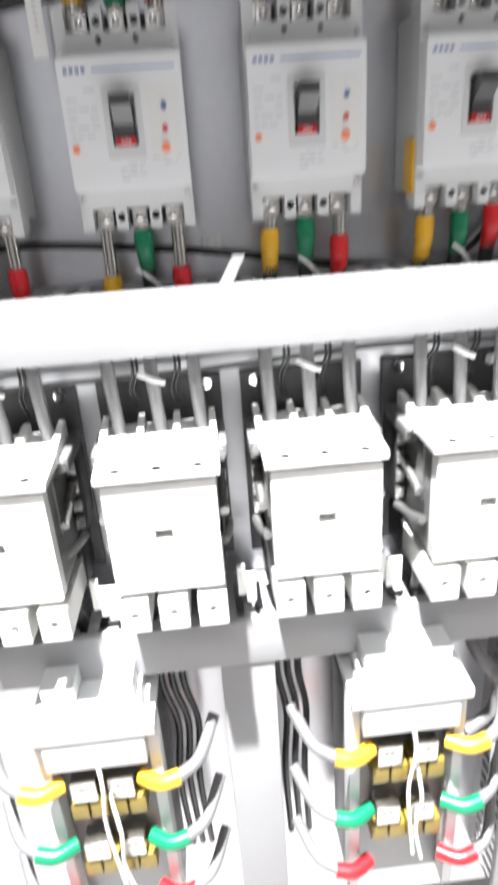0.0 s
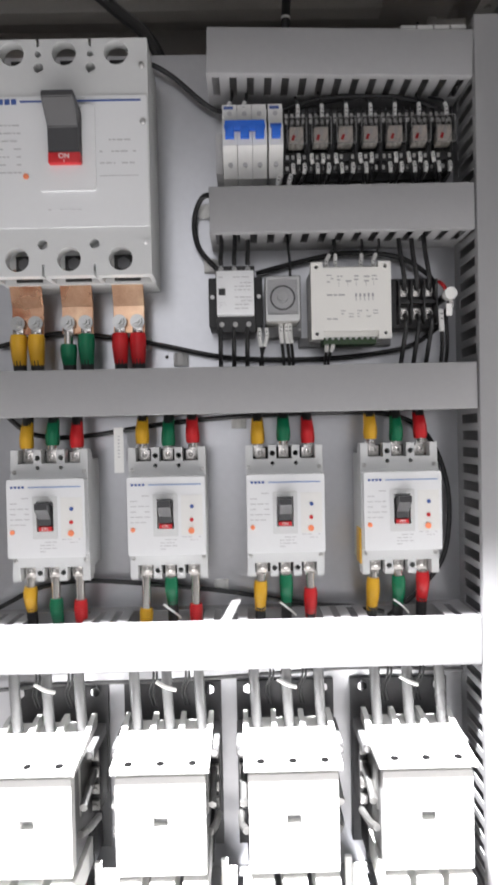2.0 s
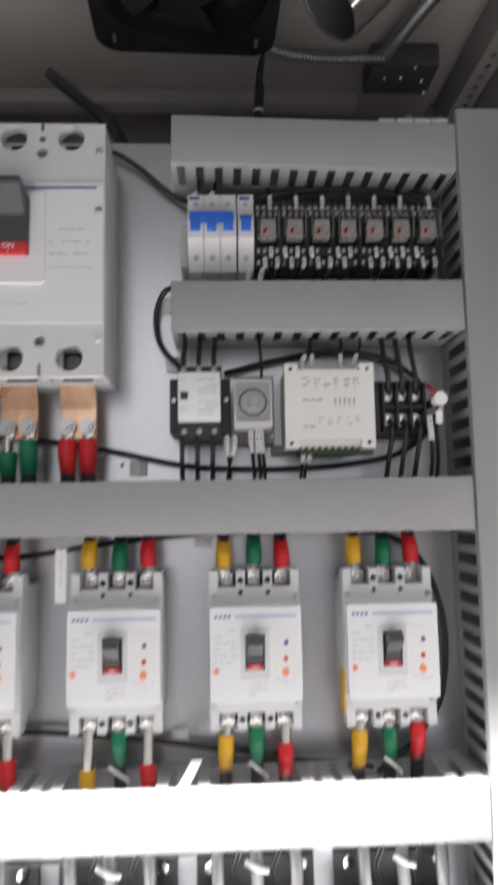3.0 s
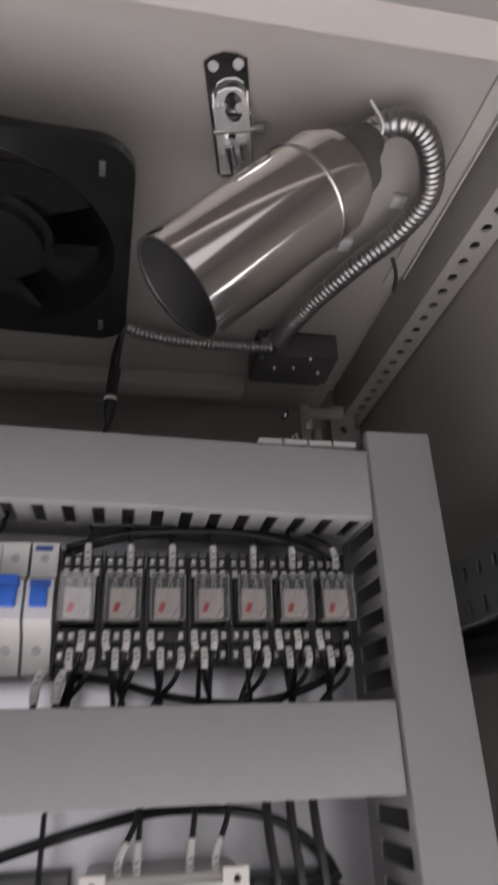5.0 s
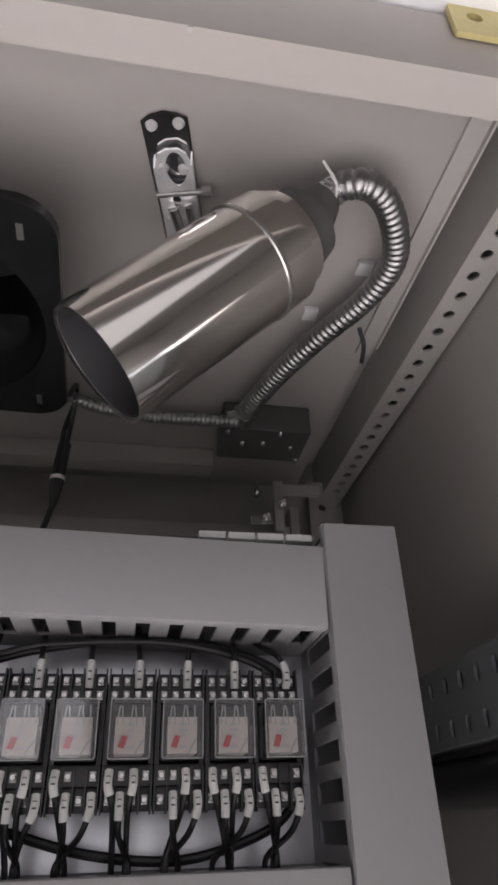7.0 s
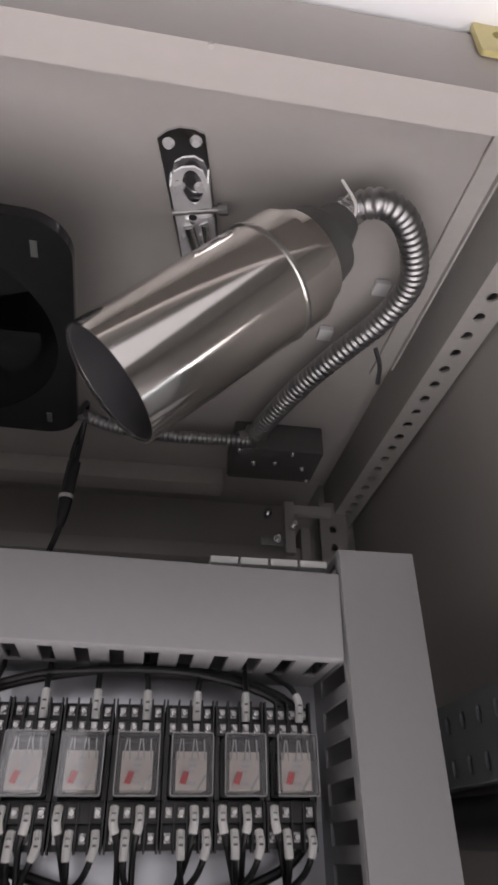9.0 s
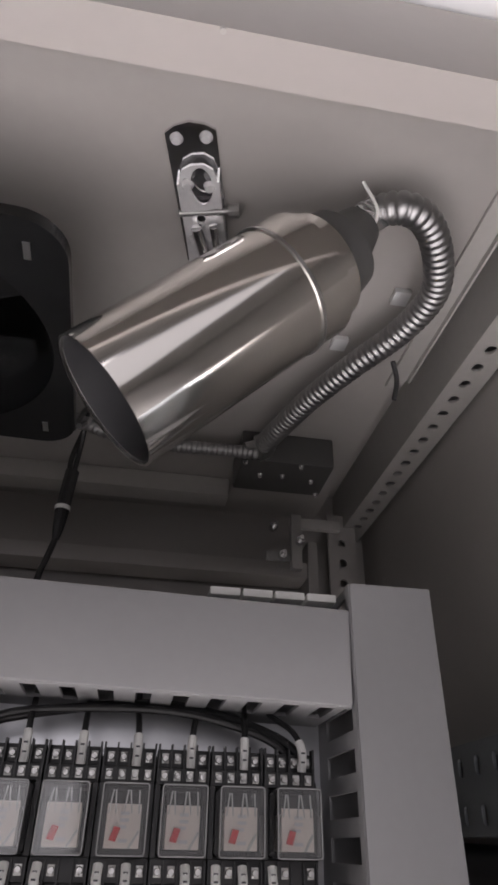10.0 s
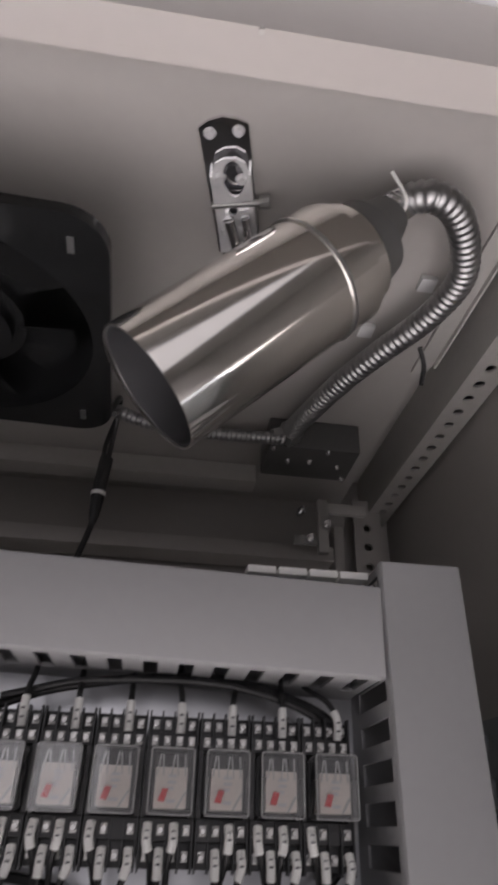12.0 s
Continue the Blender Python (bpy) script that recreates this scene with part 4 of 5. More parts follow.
# black cables added as filling, so the upright duct's slots look dark
for dx in (0.0105, 0.027):
    for dy in (0.011, 0.028, 0.045):
        bm = tube(B(), [(0.3575 + dx, PY - dy, 0.37), (0.359 + dx, PY - dy, 0.8), (0.3565 + dx, PY - dy, 1.3), (0.3575 + dx, PY - dy, 1.84)], 0.008, 10)
        single("duct_filler_cable", bm, M_CABLE, "thick black cable added inside the upright duct to darken its slots", "cable", "cables inside the upright duct")

# paper tags and stick-on bases
# strip brought forward out of shade, shifted to hold its place in view
t = thing("paper_tag", "white paper strip with a line of pale grey print", "tag", (-0.0865, PY, 1.3465))
part("strip", box(B(), 0.0, 0.0112, -0.0506, -0.05, 0.0, 0.053), M_PAPER, t)
bm = B()
for k in range(7):
    box(bm, 0.0045, 0.007, -0.0508, -0.0506, 0.018 + 0.004 * k, 0.0192 + 0.004 * k)
part("small_print", bm, M_PRINT, t)
# tie added to carry the forward-set strip
part("tie", tube(B(), [(0.005, -0.0498, 0.0515), (0.005, -0.03, 0.053), (0.005, -0.012, 0.0525)], 0.0009, 6), M_PAPER, t, "thin white tie")
bm = B()
prism(bm, [(0.03, 1.166), (0.042, 1.166), (0.059, 1.198), (0.0485, 1.198)], [], PY - 0.066, PY - 0.0655)
single("paper_tag", bm, M_PAPER, "white paper strip leaning on the duct", "tag")
for x, z in ((0.034, 1.2), (-0.055, 1.503), (-0.01, 1.483), (0.03, 1.598), (0.0255, 1.665), (0.06, 1.404)):
    bm = B()
    box(bm, x - 0.009, x + 0.009, PY - 0.006, PY - 0.0005, z - 0.008, z + 0.008, 0.001)
    box(bm, x - 0.004, x + 0.004, PY - 0.0095, PY - 0.006, z - 0.008, z + 0.008, 0.001)
    single("cable_mount", bm, M_WHITE, "white stick-on cable mount on the plate", "cable mount", "mounts on the plate")


# ---- large contactors ----
def contactor():
    """Local origin: middle of the bottom edge, on the plate."""
    t = thing("contactor", "large white contactor with three poles, brightly lit", "contactor", group="row of contactors")
    hw = 0.0475
    part("base_plate", box(B(), -0.0605, 0.0605, -0.006, -0.001, 0.0, 0.205, 0.001), M_BASE, t, "dark metal base plate")
    part("body", box(B(), -0.046, 0.046, -0.12, -0.006, 0.048, 0.157, 0.002), M_IRON, t, "dark grey body")
    bm = prism(B(), rounded(-hw, hw, 0.05, 0.1545, 0.002), [[(-0.0075, 0.1005), (0.0075, 0.1005), (0.0075, 0.1115), (-0.0075, 0.1115)]], -0.134, -0.12)
    part("front_plate", bm, M_WHITE, t, "plain white front plate")
    bm = B()
    box(bm, -0.0078, 0.0078, -0.1225, -0.1202, 0.1, 0.112)
    part("window", bm, M_PRINT, t, "small square window")
    bm = B()
    prism(bm, [(-0.137, 0.159), (-0.137, 0.1645), (-0.1, 0.168), (-0.055, 0.169), (-0.03, 0.169), (-0.03, 0.1595)], [], -0.052, 0.052, "x")
    part("terminal_housing", bm, M_WHITE, t, "white sloping terminal housing")
    for k in range(4):
        x = -0.0495 + 0.033 * k
        bm = prism(B(), [(-0.105, 0.1675), (-0.06, 0.176), (-0.045, 0.1795), (-0.031, 0.1795), (-0.031, 0.168), (-0.1, 0.1665)], [], x - 0.003, x + 0.003, "x")
        part("barrier", bm, M_WHITE, t, "white barrier fin")
    # proud black discs, not cut holes; their colour carries the inner shade
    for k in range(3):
        part("screw_hole_disc", rod(B(), (-0.034 + 0.034 * k, -0.1275, 0.163), (-0.034 + 0.034 * k, -0.128, 0.1661), 0.0044, 14), M_VOID, t, "black disc for the shade in a screw hole")
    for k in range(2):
        part("screw_hole_disc", rod(B(), (-0.017 + 0.034 * k, -0.062, 0.163), (-0.017 + 0.034 * k, -0.0625, 0.1694), 0.003, 12), M_VOID, t, "black disc for the shade in a screw hole")
    for k in range(3):
        x = -0.035 + 0.035 * k
        bm = prism(B(), rounded(x - 0.0132, x + 0.0132, 0.0095, 0.042, 0.0015), [circle(x, 0.0265, 0.0036, 14)], -0.137, -0.118, "y")
        box(bm, x - 0.0132, x + 0.0132, -0.118, -0.05, 0.011, 0.041)
        part("lower_terminal", bm, M_WHITE, t)
        part("terminal_bolt", rod(B(), (x, -0.118, 0.0265), (x, -0.124, 0.0265), 0.0034, 6), M_ZINC, t)
    part("lower_block", box(B(), -0.05, 0.05, -0.05, -0.006, 0.006, 0.047, 0.001), M_BLACK, t)
    for s in (-1, 1):
        bm = B()
        rod(bm, (s * 0.053, -0.03, 0.125), (s * 0.053, -0.104, 0.11), 0.004, 14)
        rod(bm, (s * 0.053, -0.104, 0.11), (s * 0.053, -0.108, 0.109), 0.0048, 6)
        box(bm, s * 0.0475 - 0.001, s * 0.0475 + 0.001, -0.1, -0.02, 0.095, 0.15)
        part("side_rod", bm, M_DIMZINC, t, "dull metal rod on the side")
        bm = B()
        box(bm, min(s * 0.0485, s * 0.0605), max(s * 0.0485, s * 0.0605), -0.085, -0.02, 0.15, 0.163, 0.0015)
        part("auxiliary_contact", bm, M_IRON, t, "small dark auxiliary contact block")
        for z, y0 in ((0.157, -0.085),):
            part("side_screw", rod(B(), (s * 0.055, y0, z), (s * 0.055, y0 - 0.005, z), 0.0042, 12), M_CHROME, t, "bright screw")
        side_block = part("side_terminal_block", box(B(), min(s * 0.0485, s * 0.0585), max(s * 0.0485, s * 0.0585), -0.05, -0.006, 0.07, 0.148, 0.001), M_BLACK, t, "black side terminal block")
        for k in range(4):
            z = 0.08 + 0.0195 * k
            bm = box(B(), min(s * 0.0495, s * 0.0578), max(s * 0.0495, s * 0.0578), -0.0545, -0.05, z - 0.0055, z + 0.0055, 0.0006)
            rod(bm, (s * 0.0537, -0.0545, z), (s * 0.0537, -0.0572, z), 0.0033, 10, 0.0026)
            part("terminal_screw", bm, M_TERM, side_block, "bright side terminal")
        bm = tube(B(), [(s * 0.0505, -0.112, 0.082), (s * 0.055, -0.09, 0.076), (s * 0.057, -0.055, 0.068)], 0.0042, 8)
        part("side_link", bm, M_TERM, t, "bright metal link on the side")
        part("base_bolt", rod(B(), (s * 0.0465, -0.006, 0.198), (s * 0.0465, -0.014, 0.198), 0.006, 6), M_CHROME, t, "bright bolt")
    return t


CX = [-0.1705, -0.0297, 0.1107, 0.2527]
c0 = contactor()
c0.location = (CX[0], PY, 0.876)
for x in CX[1:]:
    copy_thing(c0, pose(x, PY, 0.876))
M_GREYCABLE = mat("grey_black_cable", (0.15, 0.15, 0.152), 0.28, vary=0.12, scale=80)
for cx in CX:
    for k in range(3):
        x = cx - 0.039 + 0.038 * k
        bm = tube(B(), [(x, PY - 0.05, 1.14), (x, PY - 0.053, 1.11), (x + 0.001, PY - 0.053, 1.08), (x + 0.003, PY - 0.052, 1.042)], 0.0062, 14)
        t = thing("contactor_cable", "thick dark cable into the top of a contactor", "cable", group="cables at the contactors")
        part("conductor", bm, M_GREYCABLE, t)
        if k == 1:
            bm = tube(B(), [(x - 0.011, PY - 0.063, 1.104), (x, PY - 0.064, 1.098), (x + 0.011, PY - 0.058, 1.092)], 0.0022, 8)
            part("tie", bm, M_PAPER, t, "white cable tie")
    for dx in (-0.022, 0.017):
        for j in range(2):
            x = cx + dx + 0.004 * j
            control_wire([(x, PY - 0.03, 1.13), (x + 0.003, PY - 0.035, 1.1), (x - 0.003, PY - 0.03, 1.08), (x + 0.001, PY - 0.025, 1.06)], r=0.0014, label="thin dark wire behind a contactor")
for cx in CX:
    for k in range(3):
        x = cx - 0.035 + 0.035 * k
        t = thing("contactor_cable", "thick black cable out of the bottom of a contactor", "cable", group="cables below the contactors")
        part("conductor", tube(B(), [(x, PY - 0.07, 0.884), (x, PY - 0.072, 0.872), (x + 0.001, PY - 0.066, 0.855), (x + 0.002, PY - 0.055, 0.835)], 0.0088, 14), M_CABLE, t)
bm = tube(B(), [(-0.3, PY - 0.018, 1.075), (-0.17, PY - 0.018, 1.086), (-0.03, PY - 0.018, 1.088), (0.1, PY - 0.018, 1.094), (0.2, PY - 0.018, 1.099), (0.33, PY - 0.018, 1.093)], 0.0025, 8)
single("loose_cable", bm, M_GREYCABLE, "grey cable running behind the contactors", "cable", "loose cables on the plate")
# white plates added in the gaps for the bright smears there
for x0, x1 in ((-0.115, -0.085), (0.03, 0.052), (0.172, 0.2)):
    bm = B()
    box(bm, x0, x0 + 0.008, PY - 0.075, PY - 0.07, 0.868, 0.902, 0.0008)
    box(bm, x0 + 0.008, x1 - 0.004, PY - 0.078, PY - 0.074, 0.862, 0.895, 0.0008)
    single("paper_tag", bm, M_PAPER, "small white plates in the gap between two contactors", "tag", "tags between contactors")


# ---- transformers below ----
def transformer():
    t = thing("transformer", "white framed transformer with gold taped coils", "transformer", group="lower transformers")
    part("core", box(B(), -0.06, 0.06, -0.1, -0.03, -0.32, -0.03, 0.002), M_IRON, t, "grey laminated core")
    bm = B()
    box(bm, -0.062, 0.062, -0.14, -0.03, -0.012, 0.0, 0.002)
    box(bm, -0.05, 0.05, -0.135, -0.06, 0.0, 0.018, 0.002)
    box(bm, -0.045, -0.012, -0.12, -0.05, 0.018, 0.04, 0.002)
    box(bm, 0.015, 0.045, -0.12, -0.05, 0.018, 0.04, 0.002)
    for s in (-1, 1):
        box(bm, min(s * 0.05, s * 0.062), max(s * 0.05, s * 0.062), -0.125, -0.1, -0.32, -0.012, 0.002)
    box(bm, -0.05, 0.05, -0.138, -0.12, -0.05, -0.012, 0.0015)
    part("frame", bm, M_CASE, t, "white plastic frame")
    for z in (-0.115, -0.205):
        bm = B()
        for k in range(4):
            box(bm, -0.038 + 0.02 * k, -0.0195 + 0.02 * k, -0.132, -0.1, z - 0.013, z + 0.013, 0.003)
        part("coil", bm, M_COIL, t, "gold taped coil")
        bm = B()
        for x in (-0.02, 0.018):
            box(bm, x - 0.013, x + 0.013, -0.134, -0.11, z + 0.016, z + 0.042, 0.001)
            screw(bm, x, -0.134, z + 0.03, 0.006)
        part("terminal", bm, M_TIN, t, "bright terminal")
    for z, m in ((-0.075, M_YEL), (-0.165, M_GRN), (-0.25, M_REDS)):
        for s in (-1, 1):
            part("sleeve", tube(B(), [(s * 0.04, -0.13, z), (s * 0.06, -0.142, z + 0.001), (s * 0.08, -0.14, z + 0.004)], 0.0085, 12), m, t, "coloured insulating sleeve")
            part("lead", tube(B(), [(s * 0.078, -0.14, z + 0.004), (s * 0.1, -0.125, z + 0.01), (s * 0.118, -0.09, z + 0.03)], 0.0065, 10), M_GREYCABLE, t, "dark lead")
    part("white_wire", tube(B(), [(0.0, -0.136, -0.03), (0.003, -0.145, -0.07), (-0.002, -0.142, -0.13), (0.006, -0.142, -0.23)], 0.0022, 8), M_PAPER, t, "thin white wire")
    part("white_wire", tube(B(), [(0.006, -0.136, -0.09), (0.012, -0.145, -0.14), (0.008, -0.142, -0.19), (0.016, -0.142, -0.24)], 0.0022, 8), M_PAPER, t, "thin white wire")
    return t


tr = transformer()
tr.location = (-0.1255, PY, 0.775)
copy_thing(tr, pose(0.1925, PY, 0.775))
for xs in ((-0.06, -0.035), (0.02 + 0.05, 0.1)):
    for j in range(3):
        x = xs[0] + j * 0.012
        bm = tube(B(), [(x, PY - 0.04, 0.8), (x - 0.004, PY - 0.045, 0.74), (x + 0.006, PY - 0.03, 0.66), (x, PY - 0.04, 0.58), (x + 0.004, PY - 0.03, 0.45)], 0.004, 8)
        single("loose_cable", bm, M_CABLE, "black cable hanging below the lower duct", "cable", "loose cables on the plate")
bm = tube(B(), [(0.275, PY - 0.05, 0.8), (0.285, PY - 0.07, 0.76), (0.31, PY - 0.075, 0.72), (0.305, PY - 0.08, 0.68), (0.27, PY - 0.09, 0.66)], 0.0075, 12)
single("loose_cable", bm, M_GREYCABLE, "thick dark cable bent beside a transformer", "cable", "loose cables on the plate")


# ---- under the roof: fan ----
FX0, FX1, FY0, FY1, FZ = -0.054, 0.1575, 0.449, 0.668, 1.992
t = thing("axial_fan", "square black axial fan under the cabinet roof", "fan", (0, 0, 0))
cx, cy = (FX0 + FX1) / 2, (FY0 + FY1) / 2
bm = prism(B(), rounded(FX0, FX1, FY0, FY1, 0.027, 8), [circle(cx, cy, 0.094, 56)], FZ, FZ + 0.008, "z")
rings = [[bm.verts.new((cx + r * math.cos(2 * math.pi * k / 48), y + r * math.sin(2 * math.pi * k / 48), z)) for k in range(48)] for r, y, z in ((0.0945, cy, FZ + 0.004), (0.092, cy + 0.002, FZ + 0.012), (0.034, cy + 0.014, ROOF - 0.0005))]
for p, q in zip(rings, rings[1:]):
    for k in range(48):
        bm.faces.new((p[k], p[(k + 1) % 48], q[(k + 1) % 48], q[k]))
part("housing", bm, M_BLACKSHEET, t, "glossy black fan housing")
bm = B()
rod(bm, (cx, cy, FZ + 0.001), (cx, cy, FZ + 0.045), 0.048, 48)
bmesh.ops.bevel(bm, geom=[e for e in bm.edges if len(e.link_faces) == 2 and e.calc_face_angle() > 1], offset=0.008, segments=4, affect="EDGES")
part("motor_hub", bm, M_BLACKSHEET, t, "round black motor hub")
for k in range(5):
    a = radians(72 * k + 20)
    bm = B()
    rows = []
    for i in range(5):
        r = 0.046 + 0.009 * i
        rows.append([])
        for j in range(5):
            b = a + (j - 2) * 0.24
            rows[-1].append(bm.verts.new((cx + r * math.cos(b), cy + r * math.sin(b), FZ + 0.014 + (j - 2) * 0.004 - 0.001 * (j - 2) ** 2)))
    for i in range(4):
        for j in range(4):
            bm.faces.new((rows[i][j], rows[i][j + 1], rows[i + 1][j + 1], rows[i + 1][j]))
    ex = bmesh.ops.extrude_face_region(bm, geom=list(bm.faces))
    bmesh.ops.translate(bm, verts=[g for g in ex["geom"] if isinstance(g, bmesh.types.BMVert)], vec=(0, 0, 0.0015))
    part("blade", bm, M_BLACKSHEET, t)
for sx in (0, 1):
    for sy in (0, 1):
        x, y = (FX0 + 0.022, FX1 - 0.022)[sx], (FY0 + 0.022, FY1 - 0.022)[sy]
        part("slot_mark", box(B(), x - 0.002, x + 0.002, y - 0.006, y + 0.006, FZ - 0.0006, FZ + 0.0005), M_ZINC, t, "bright slotted fixing")
t.matrix_basis = Matrix.Translation((FX1, FY0, 0)) @ Matrix.Rotation(radians(2), 4, "Z") @ Matrix.Translation((-FX1, -FY0, 0))

# ---- under the roof: polished cylinder ----
A, C = Vector((0.186, 0.488, 1.911)), Vector((0.3055, 0.4705, 2.0205))
axis = (C - A).normalized()
R = 0.039
t = thing("spot_lamp", "polished stainless cylinder lamp with a slanted open end", "lamp")
side = axis.cross(Vector((0, -1, 0))).normalized()
other = axis.cross(side).normalized()


def shell(bm, stations, r, seg=48, slant=0.0, wall=0.0012):
    rings = []
    loops = [(s, r) for s in stations] + [(s, r - wall) for s in reversed(stations)]
    for n, (s, rr) in enumerate(loops):
        ring = []
        for k in range(seg):
            a = 2 * math.pi * k / seg
            off = side * math.cos(a) * rr + other * math.sin(a) * rr
            extra = slant * off.dot(Vector(CUT)) if s == stations[0] else 0.0
            ring.append(bm.verts.new(A + axis * (s + extra) + off))
        rings.append(ring)
    for i in range(len(rings)):
        a, b = rings[i], rings[(i + 1) % len(rings)]
        for k in range(seg):
            bm.faces.new((a[k], a[(k + 1) % seg], b[(k + 1) % seg], b[k]))
    return bm


VIEW = Vector((0.0, 0.8, 0.6))
CUT = (VIEW - axis * VIEW.dot(axis)).normalized()
part("tube", shell(B(), [0.0, 0.05, 0.1, 0.1405], R, slant=-0.02), M_STEEL, t, "mirror-polished stainless tube")
# dark sleeve and disc put the tube's inner shade into their colour
part("inner_shade_lining", shell(B(), [0.002, 0.134], R - 0.0013, slant=-0.02, wall=0.0006), M_HANDLE, t, "dark lining for the shade inside the tube")
part("reflector_back", rod(B(), A + axis * 0.1345, A + axis * 0.138, R - 0.0016, 40), M_BASE, t, "reflector back coloured dark for the shade in the tube")
part("seam_ring", shell(B(), [0.1175, 0.1195], R + 0.0011, wall=0.0013), M_ZINC, t, "thin raised seam ring")
bm = shell(B(), [0.1405, 0.141, 0.1425], R - 0.0012, wall=0.02)
shell(bm, [0.1425, 0.1535], R - 0.0058, wall=0.02)
part("rear_step", bm, M_STEEL, t, "polished stepped rear")
GU = Vector((-0.1, -0.51, 0.85)).normalized()
bm = rod(B(), A + axis * 0.1525, A + axis * 0.170 + GU * 0.003, R - 0.0095, 40, R - 0.0125)
rod(bm, A + axis * 0.168 + GU * 0.003, A + axis * 0.189 + GU * 0.010, 0.0215, 30, 0.0135)
part("rear_cap", bm, M_BOX, t, "dull grey rear cap and gland")

# hinge bracket that holds it on the roof
t = thing("hinge_bracket", "chromed hinge bracket screwed to the cabinet roof", "bracket")
ba = Vector((0.2145, 0.443, ROOF - 0.001))
bm_dir = Vector((0.018, 0.075, 0)).normalized()
bs = Vector((bm_dir.y, -bm_dir.x, 0))


def on_plate(u, v, h):
    """A spot on the bracket: u across, v along, h below the roof."""
    p = ba + bs * u + bm_dir * v
    return (p.x, p.y, ROOF - h)


def bracket_box(bm, u0, u1, v0, v1, h0, h1):
    r = bmesh.ops.create_cube(bm, size=1)["verts"]
    for q in r:
        q.co = on_plate(u0 + (q.co.x + 0.5) * (u1 - u0), v0 + (q.co.y + 0.5) * (v1 - v0), h0 + (q.co.z + 0.5) * (h1 - h0))
    return bm


bm = prism(B(), [(-0.011, 0.103), (-0.0155, 0.098), (-0.0155, 0.0), (-0.009, -0.004), (0.0, -0.006), (0.009, -0.004), (0.0155, 0.0), (0.0155, 0.1), (0.012, 0.103)], [], 0.0006, 0.003, "z")
for v in bm.verts:
    v.co = on_plate(v.co.x, v.co.y, v.co.z)
part("roof_leaf", bm, M_CHROME, t, "chromed fixing leaf")
arm = [(-0.0125, 0.0895), (-0.0115, 0.03), (-0.008, 0.021), (-0.002, 0.018), (0.006, 0.018), (0.0115, 0.022), (0.0135, 0.03), (0.0145, 0.0895)]
oval = [(0.003 + 0.007 * math.cos(a), 0.033 + 0.013 * math.sin(a)) for a in (2 * math.pi * k / 20 for k in range(20))]
bm = prism(B(), arm, [oval, circle(-0.0065, 0.029, 0.0022, 12), circle(0.0, 0.056, 0.003, 12)], 0.0075, 0.0095, "z")
bracket_arm = list(bm.verts)
for v in bracket_arm:
    drop = 0.005 * min(1, max(0, (v.co.y - 0.04) / 0.03))
    v.co = on_plate(v.co.x, v.co.y, v.co.z + drop)
bracket_box(bm, -0.0125, -0.011, 0.03, 0.0895, 0.003, 0.0105)
bracket_box(bm, 0.013, 0.0145, 0.03, 0.0895, 0.003, 0.0105)
part("cranked_arm", bm, M_ARM, t, "cranked arm with bright reflections put into its colour")
bm = rod(B(), on_plate(-0.014, 0.052, 0.010), on_plate(0.02, 0.052, 0.010), 0.0024, 16)
rod(bm, on_plate(0.0185, 0.052, 0.010), on_plate(0.0255, 0.052, 0.010), 0.0048, 10)
part("hinge_pin", bm, M_DIMZINC, t, "hinge pin with nut")
for u, v, h in ((-0.009, 0.004, 0.003), (0.009, 0.004, 0.003), (-0.006, 0.032, 0.0085), (0.008, 0.034, 0.0085), (-0.006, 0.07, 0.0145), (0.008, 0.075, 0.0145)):
    part("screw", rod(B(), on_plate(u, v, h), on_plate(u, v, h + 0.003), 0.0042, 16, 0.0026), M_ARM, t, "shiny round-headed screw")
part("spring_rod", rod(B(), on_plate(-0.003, 0.058, 0.018), on_plate(0.0, 0.086, 0.018), 0.004, 12), M_CHROME, t)
part("spring_rod", rod(B(), on_plate(0.008, 0.058, 0.017), on_plate(0.009, 0.082, 0.017), 0.003, 12), M_CHROME, t)
bm = tube(B(), [on_plate(0.0, 0.08, 0.016), on_plate(0.008, 0.078, 0.03), (0.262, 0.478, 2.03)], 0.004, 10)
part("stem", bm, M_STEEL, t)

# ---- flexible conduits ----


def conduit(pts, r, pitch, label):
    t = thing("flexible_conduit", label, "conduit")
    p = spline(pts, 40)
    length = [0.0]
    for a, b in zip(p, p[1:]):
        length.append(length[-1] + (b - a).length)
    n = int(length[-1] / pitch * 8)
    out, rad = [], []
    j = 0
    for i in range(n + 1):
        s = length[-1] * i / n
        while j < len(p) - 2 and length[j + 1] < s:
            j += 1
        f = (s - length[j]) / max(1e-9, length[j + 1] - length[j])
        out.append(p[j].lerp(p[j + 1], min(1, f)))
        rad.append(r * (0.84 + 0.16 * abs(math.sin(math.pi * s / pitch)) ** 0.7))
    part("hose", tube(B(), out, r, 16, radii=rad, smooth=False), M_HOSE, t, "ribbed shiny metal hose", 120)
    return t


gl = A + axis * 0.190 + GU * 0.0105
t = conduit([gl, gl + axis * 0.012 + GU * 0.002, (0.349, 0.4505, 2.053), (0.368, 0.460, 2.053), (0.386, 0.487, 2.052), (0.394, 0.517, 2.052), (0.385, 0.558, 2.053), (0.364, 0.6, 2.053), (0.341, 0.652, 2.053), (0.325, 0.705, 2.055), (0.318, 0.742, 2.06)], 0.0104, 0.0056, "ribbed metal conduit from the lamp along the roof")
bm = tube(B(), [(gl + Vector((0.004, -0.004, -0.012)))[:], (gl + Vector((0.006, -0.012, 0.0)))[:], (gl + Vector((-0.003, -0.017, 0.017)))[:]], 0.0011, 8)
part("tie", bm, M_PAPER, t, "pale cable tie with a loose end")
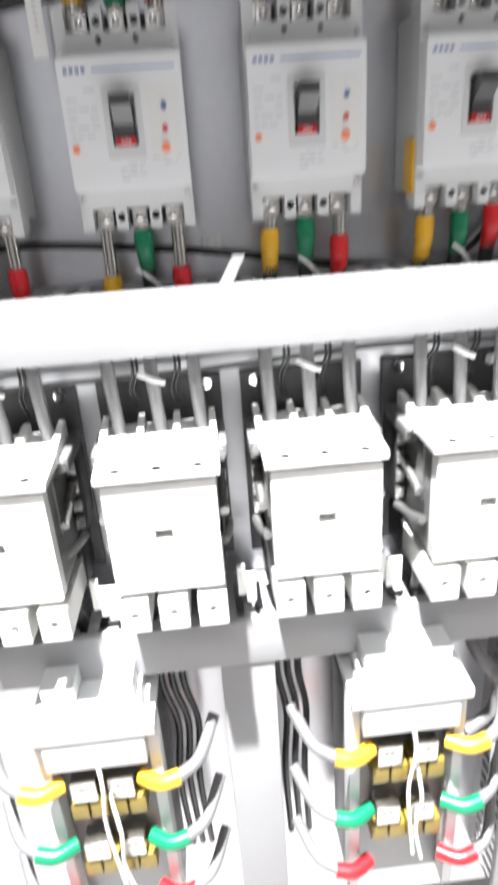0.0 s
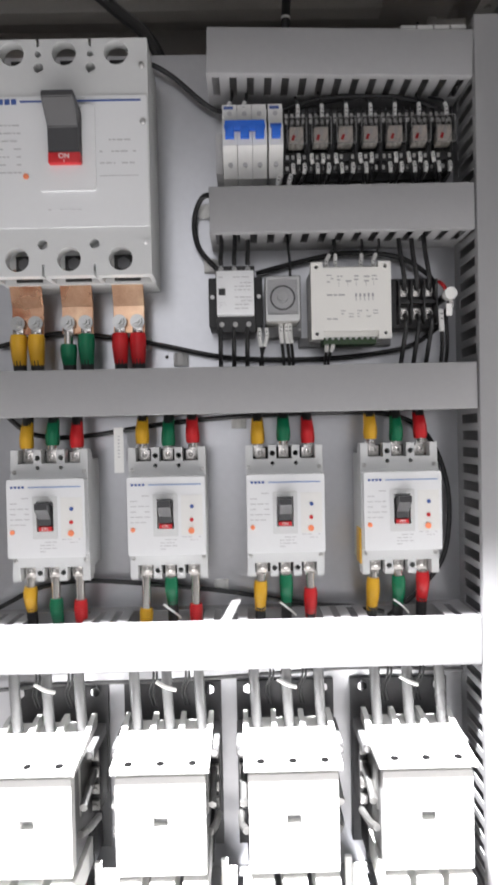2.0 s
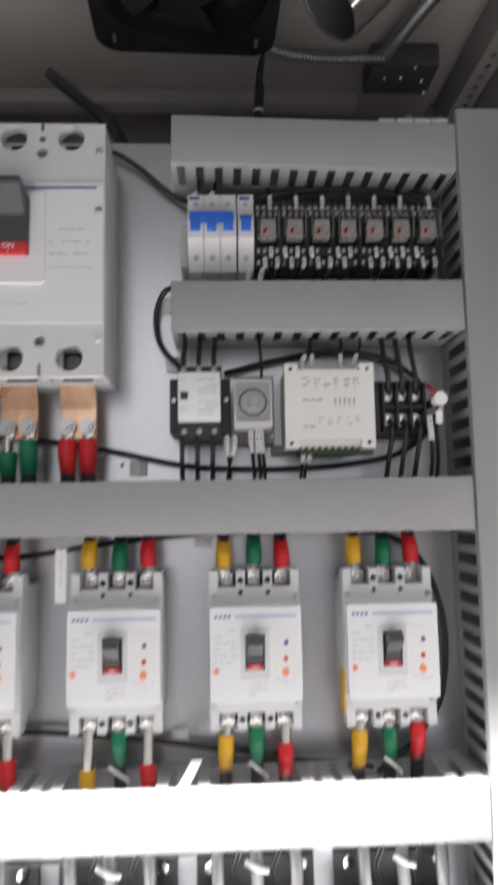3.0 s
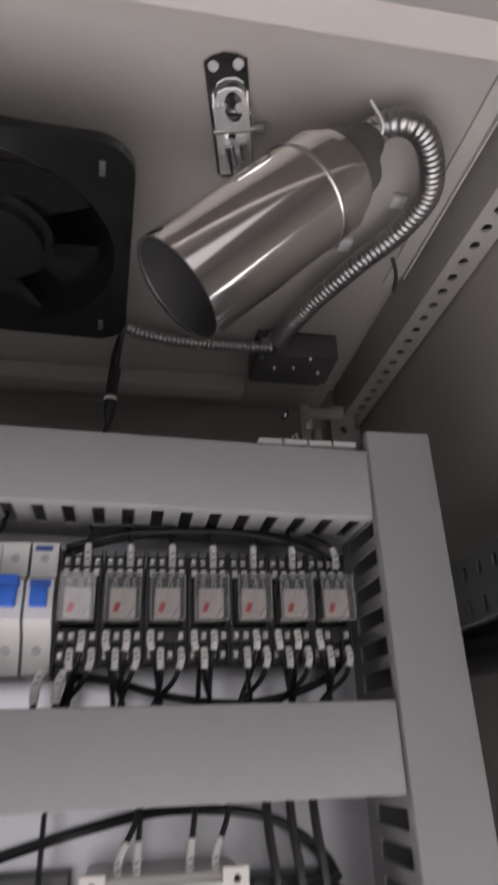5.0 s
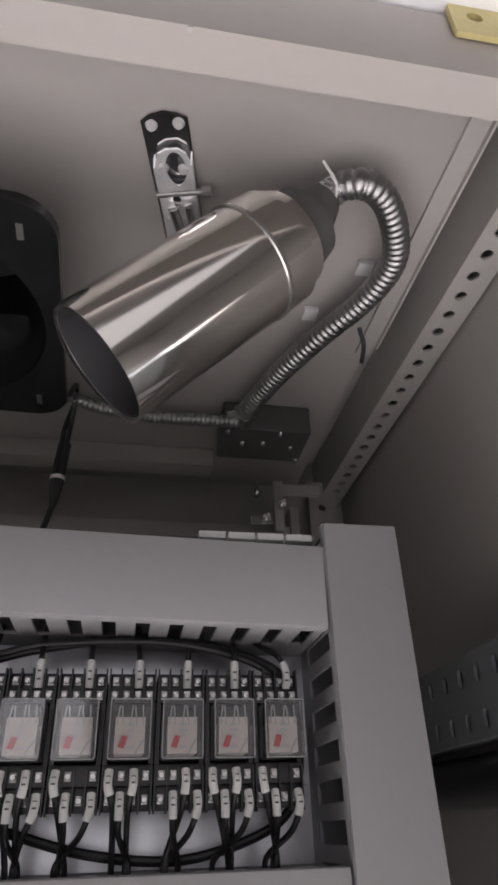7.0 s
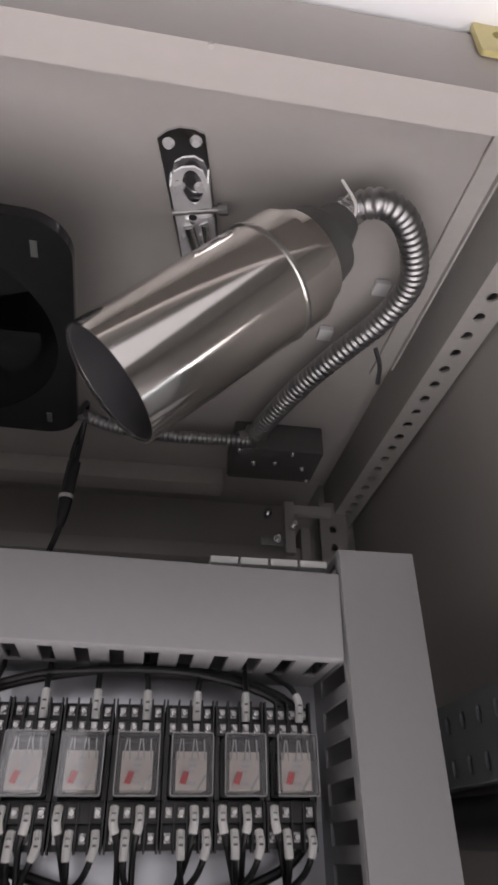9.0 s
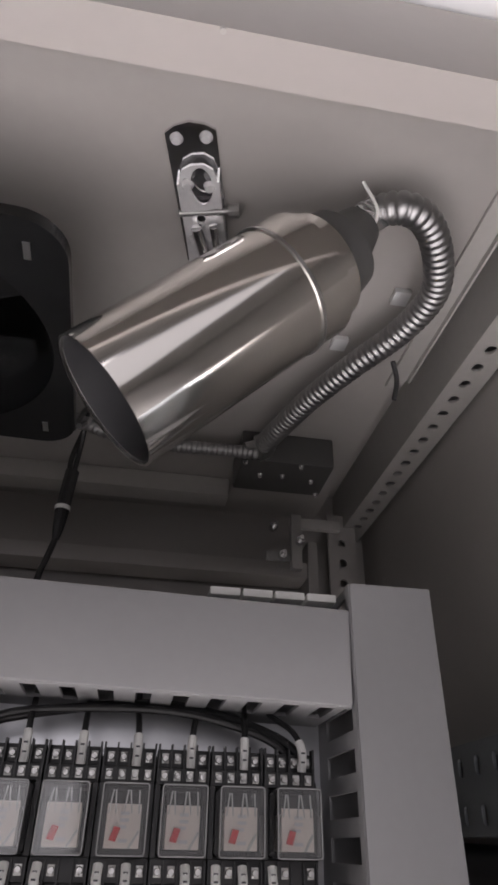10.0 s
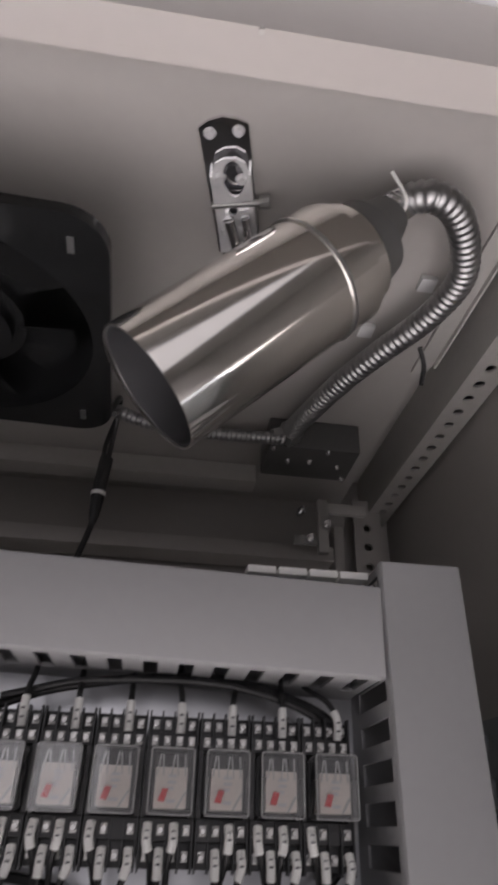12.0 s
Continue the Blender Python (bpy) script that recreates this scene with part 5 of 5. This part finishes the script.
bm = rod(B(), gl + axis * 0.0, gl + axis * 0.012, 0.0115, 6)
part("gland_nut", bm, M_CHROME, t)
for q in ((0.387, 0.548), (0.356, 0.608)):
    bm = box(B(), q[0] - 0.007, q[0] + 0.006, q[1] - 0.007, q[1] + 0.007, 2.079, ROOF - 0.0005, 0.001)
    single("cable_mount", bm, M_CASE, "white stick-on cable mount under the roof", "cable mount", "mounts under the roof")
bm = tube(B(), [(0.386, 0.575, 2.04), (0.392, 0.585, 2.03), (0.39, 0.59, 2.015)], 0.002, 6)
single("cable_tie", bm, M_BLACK, "black cable tie end at the conduit", "cable tie")
conduit([(0.312, 0.748, 2.052), (0.27, 0.746, 2.05), (0.227, 0.744, 2.048), (0.176, 0.733, 2.046), (0.142, 0.722, 2.05), (0.1, 0.71, 2.055)], 0.0067, 0.005, "thin ribbed metal conduit behind the fan")

# junction box in the back corner
t = thing("junction_box", "grey junction box with small screws under the roof", "box")
part("body", box(B(), 0.298, 0.394, 0.758, 0.822, 2.05, ROOF - 0.0005, 0.003), M_BOX, t)
for x, y in ((0.303, 0.763), (0.322, 0.786), (0.345, 0.784), (0.377, 0.79), (0.36, 0.762), (0.389, 0.817)):
    part("screw", rod(B(), (x, y, 2.05), (x, y, 2.047), 0.0032, 10, 0.002), M_CHROME, t)
part("gland", rod(B(), (0.318, 0.74, 2.06), (0.318, 0.758, 2.062), 0.0125, 6), M_DIMZINC, t)
part("gland", rod(B(), (0.309, 0.748, 2.058), (0.3, 0.748, 2.054), 0.0085, 6), M_DIMZINC, t)
t = thing("latch_bar", "small steel latch and bolts in the cabinet corner", "latch")
bm = box(B(), 0.372, 0.384, 0.86, 0.87, 1.98, 2.045, 0.001)
box(bm, 0.384, 0.43, 0.862, 0.87, 2.03, 2.042, 0.001)
part("plate", bm, M_FRAME, t)
for x, y, z in ((0.352, 0.866, 2.028), (0.362, 0.866, 1.995), (0.38, 0.858, 2.01)):
    part("bolt", rod(rod(B(), (x, y, z), (x, y - 0.008, z), 0.005, 6), (x, y, z), (x, y - 0.016, z), 0.0022, 8), M_CHROME, t)
part("tongue", box(B(), 0.345, 0.378, 0.866, 0.869, 1.99, 2.0), M_DIMZINC, t)

# hanging lead with an inline connector
t = thing("fan_lead", "black lead with an inline connector hanging from the fan", "cable")
part("lead", tube(B(), [(0.145, 0.672, 2.01), (0.147, 0.72, 2.062), (0.143, 0.748, 2.035), (0.14, 0.75, 2.0)], 0.0025, 8), M_CABLE, t)
part("lead", tube(B(), [(0.150, 0.668, 2.01), (0.146, 0.735, 2.055), (0.137, 0.748, 2.025), (0.138, 0.75, 2.0)], 0.0025, 8), M_CABLE, t)
part("connector", tube(B(), [(0.1395, 0.75, 2.012), (0.138, 0.75, 1.99), (0.137, 0.75, 1.975)], 0.0065, 10), M_BLACK, t, "black connector body")
part("connector", tube(B(), [(0.137, 0.75, 1.973), (0.1365, 0.75, 1.955), (0.136, 0.75, 1.945)], 0.006, 10, radii=[0.0068 - 0.0003 * i for i in range(13)]), M_BLACK, t, "black connector body")
part("ring", rod(B(), (0.137, 0.75, 1.976), (0.137, 0.75, 1.972), 0.0069, 14), M_PAPER, t, "white ring")
part("lead", tube(B(), [(0.136, 0.75, 1.946), (0.133, 0.748, 1.93), (0.128, 0.745, 1.905), (0.125, 0.73, 1.85)], 0.0028, 8), M_CABLE, t)
bm = tube(B(), [(-0.13, 0.7, 1.99), (-0.09, 0.69, 1.95), (-0.05, 0.68, 1.91), (-0.03, 0.67, 1.87), (-0.02, 0.665, 1.82)], 0.008, 10)
single("loose_cable", bm, M_CABLE, "thick black cable running down behind the plate", "cable")
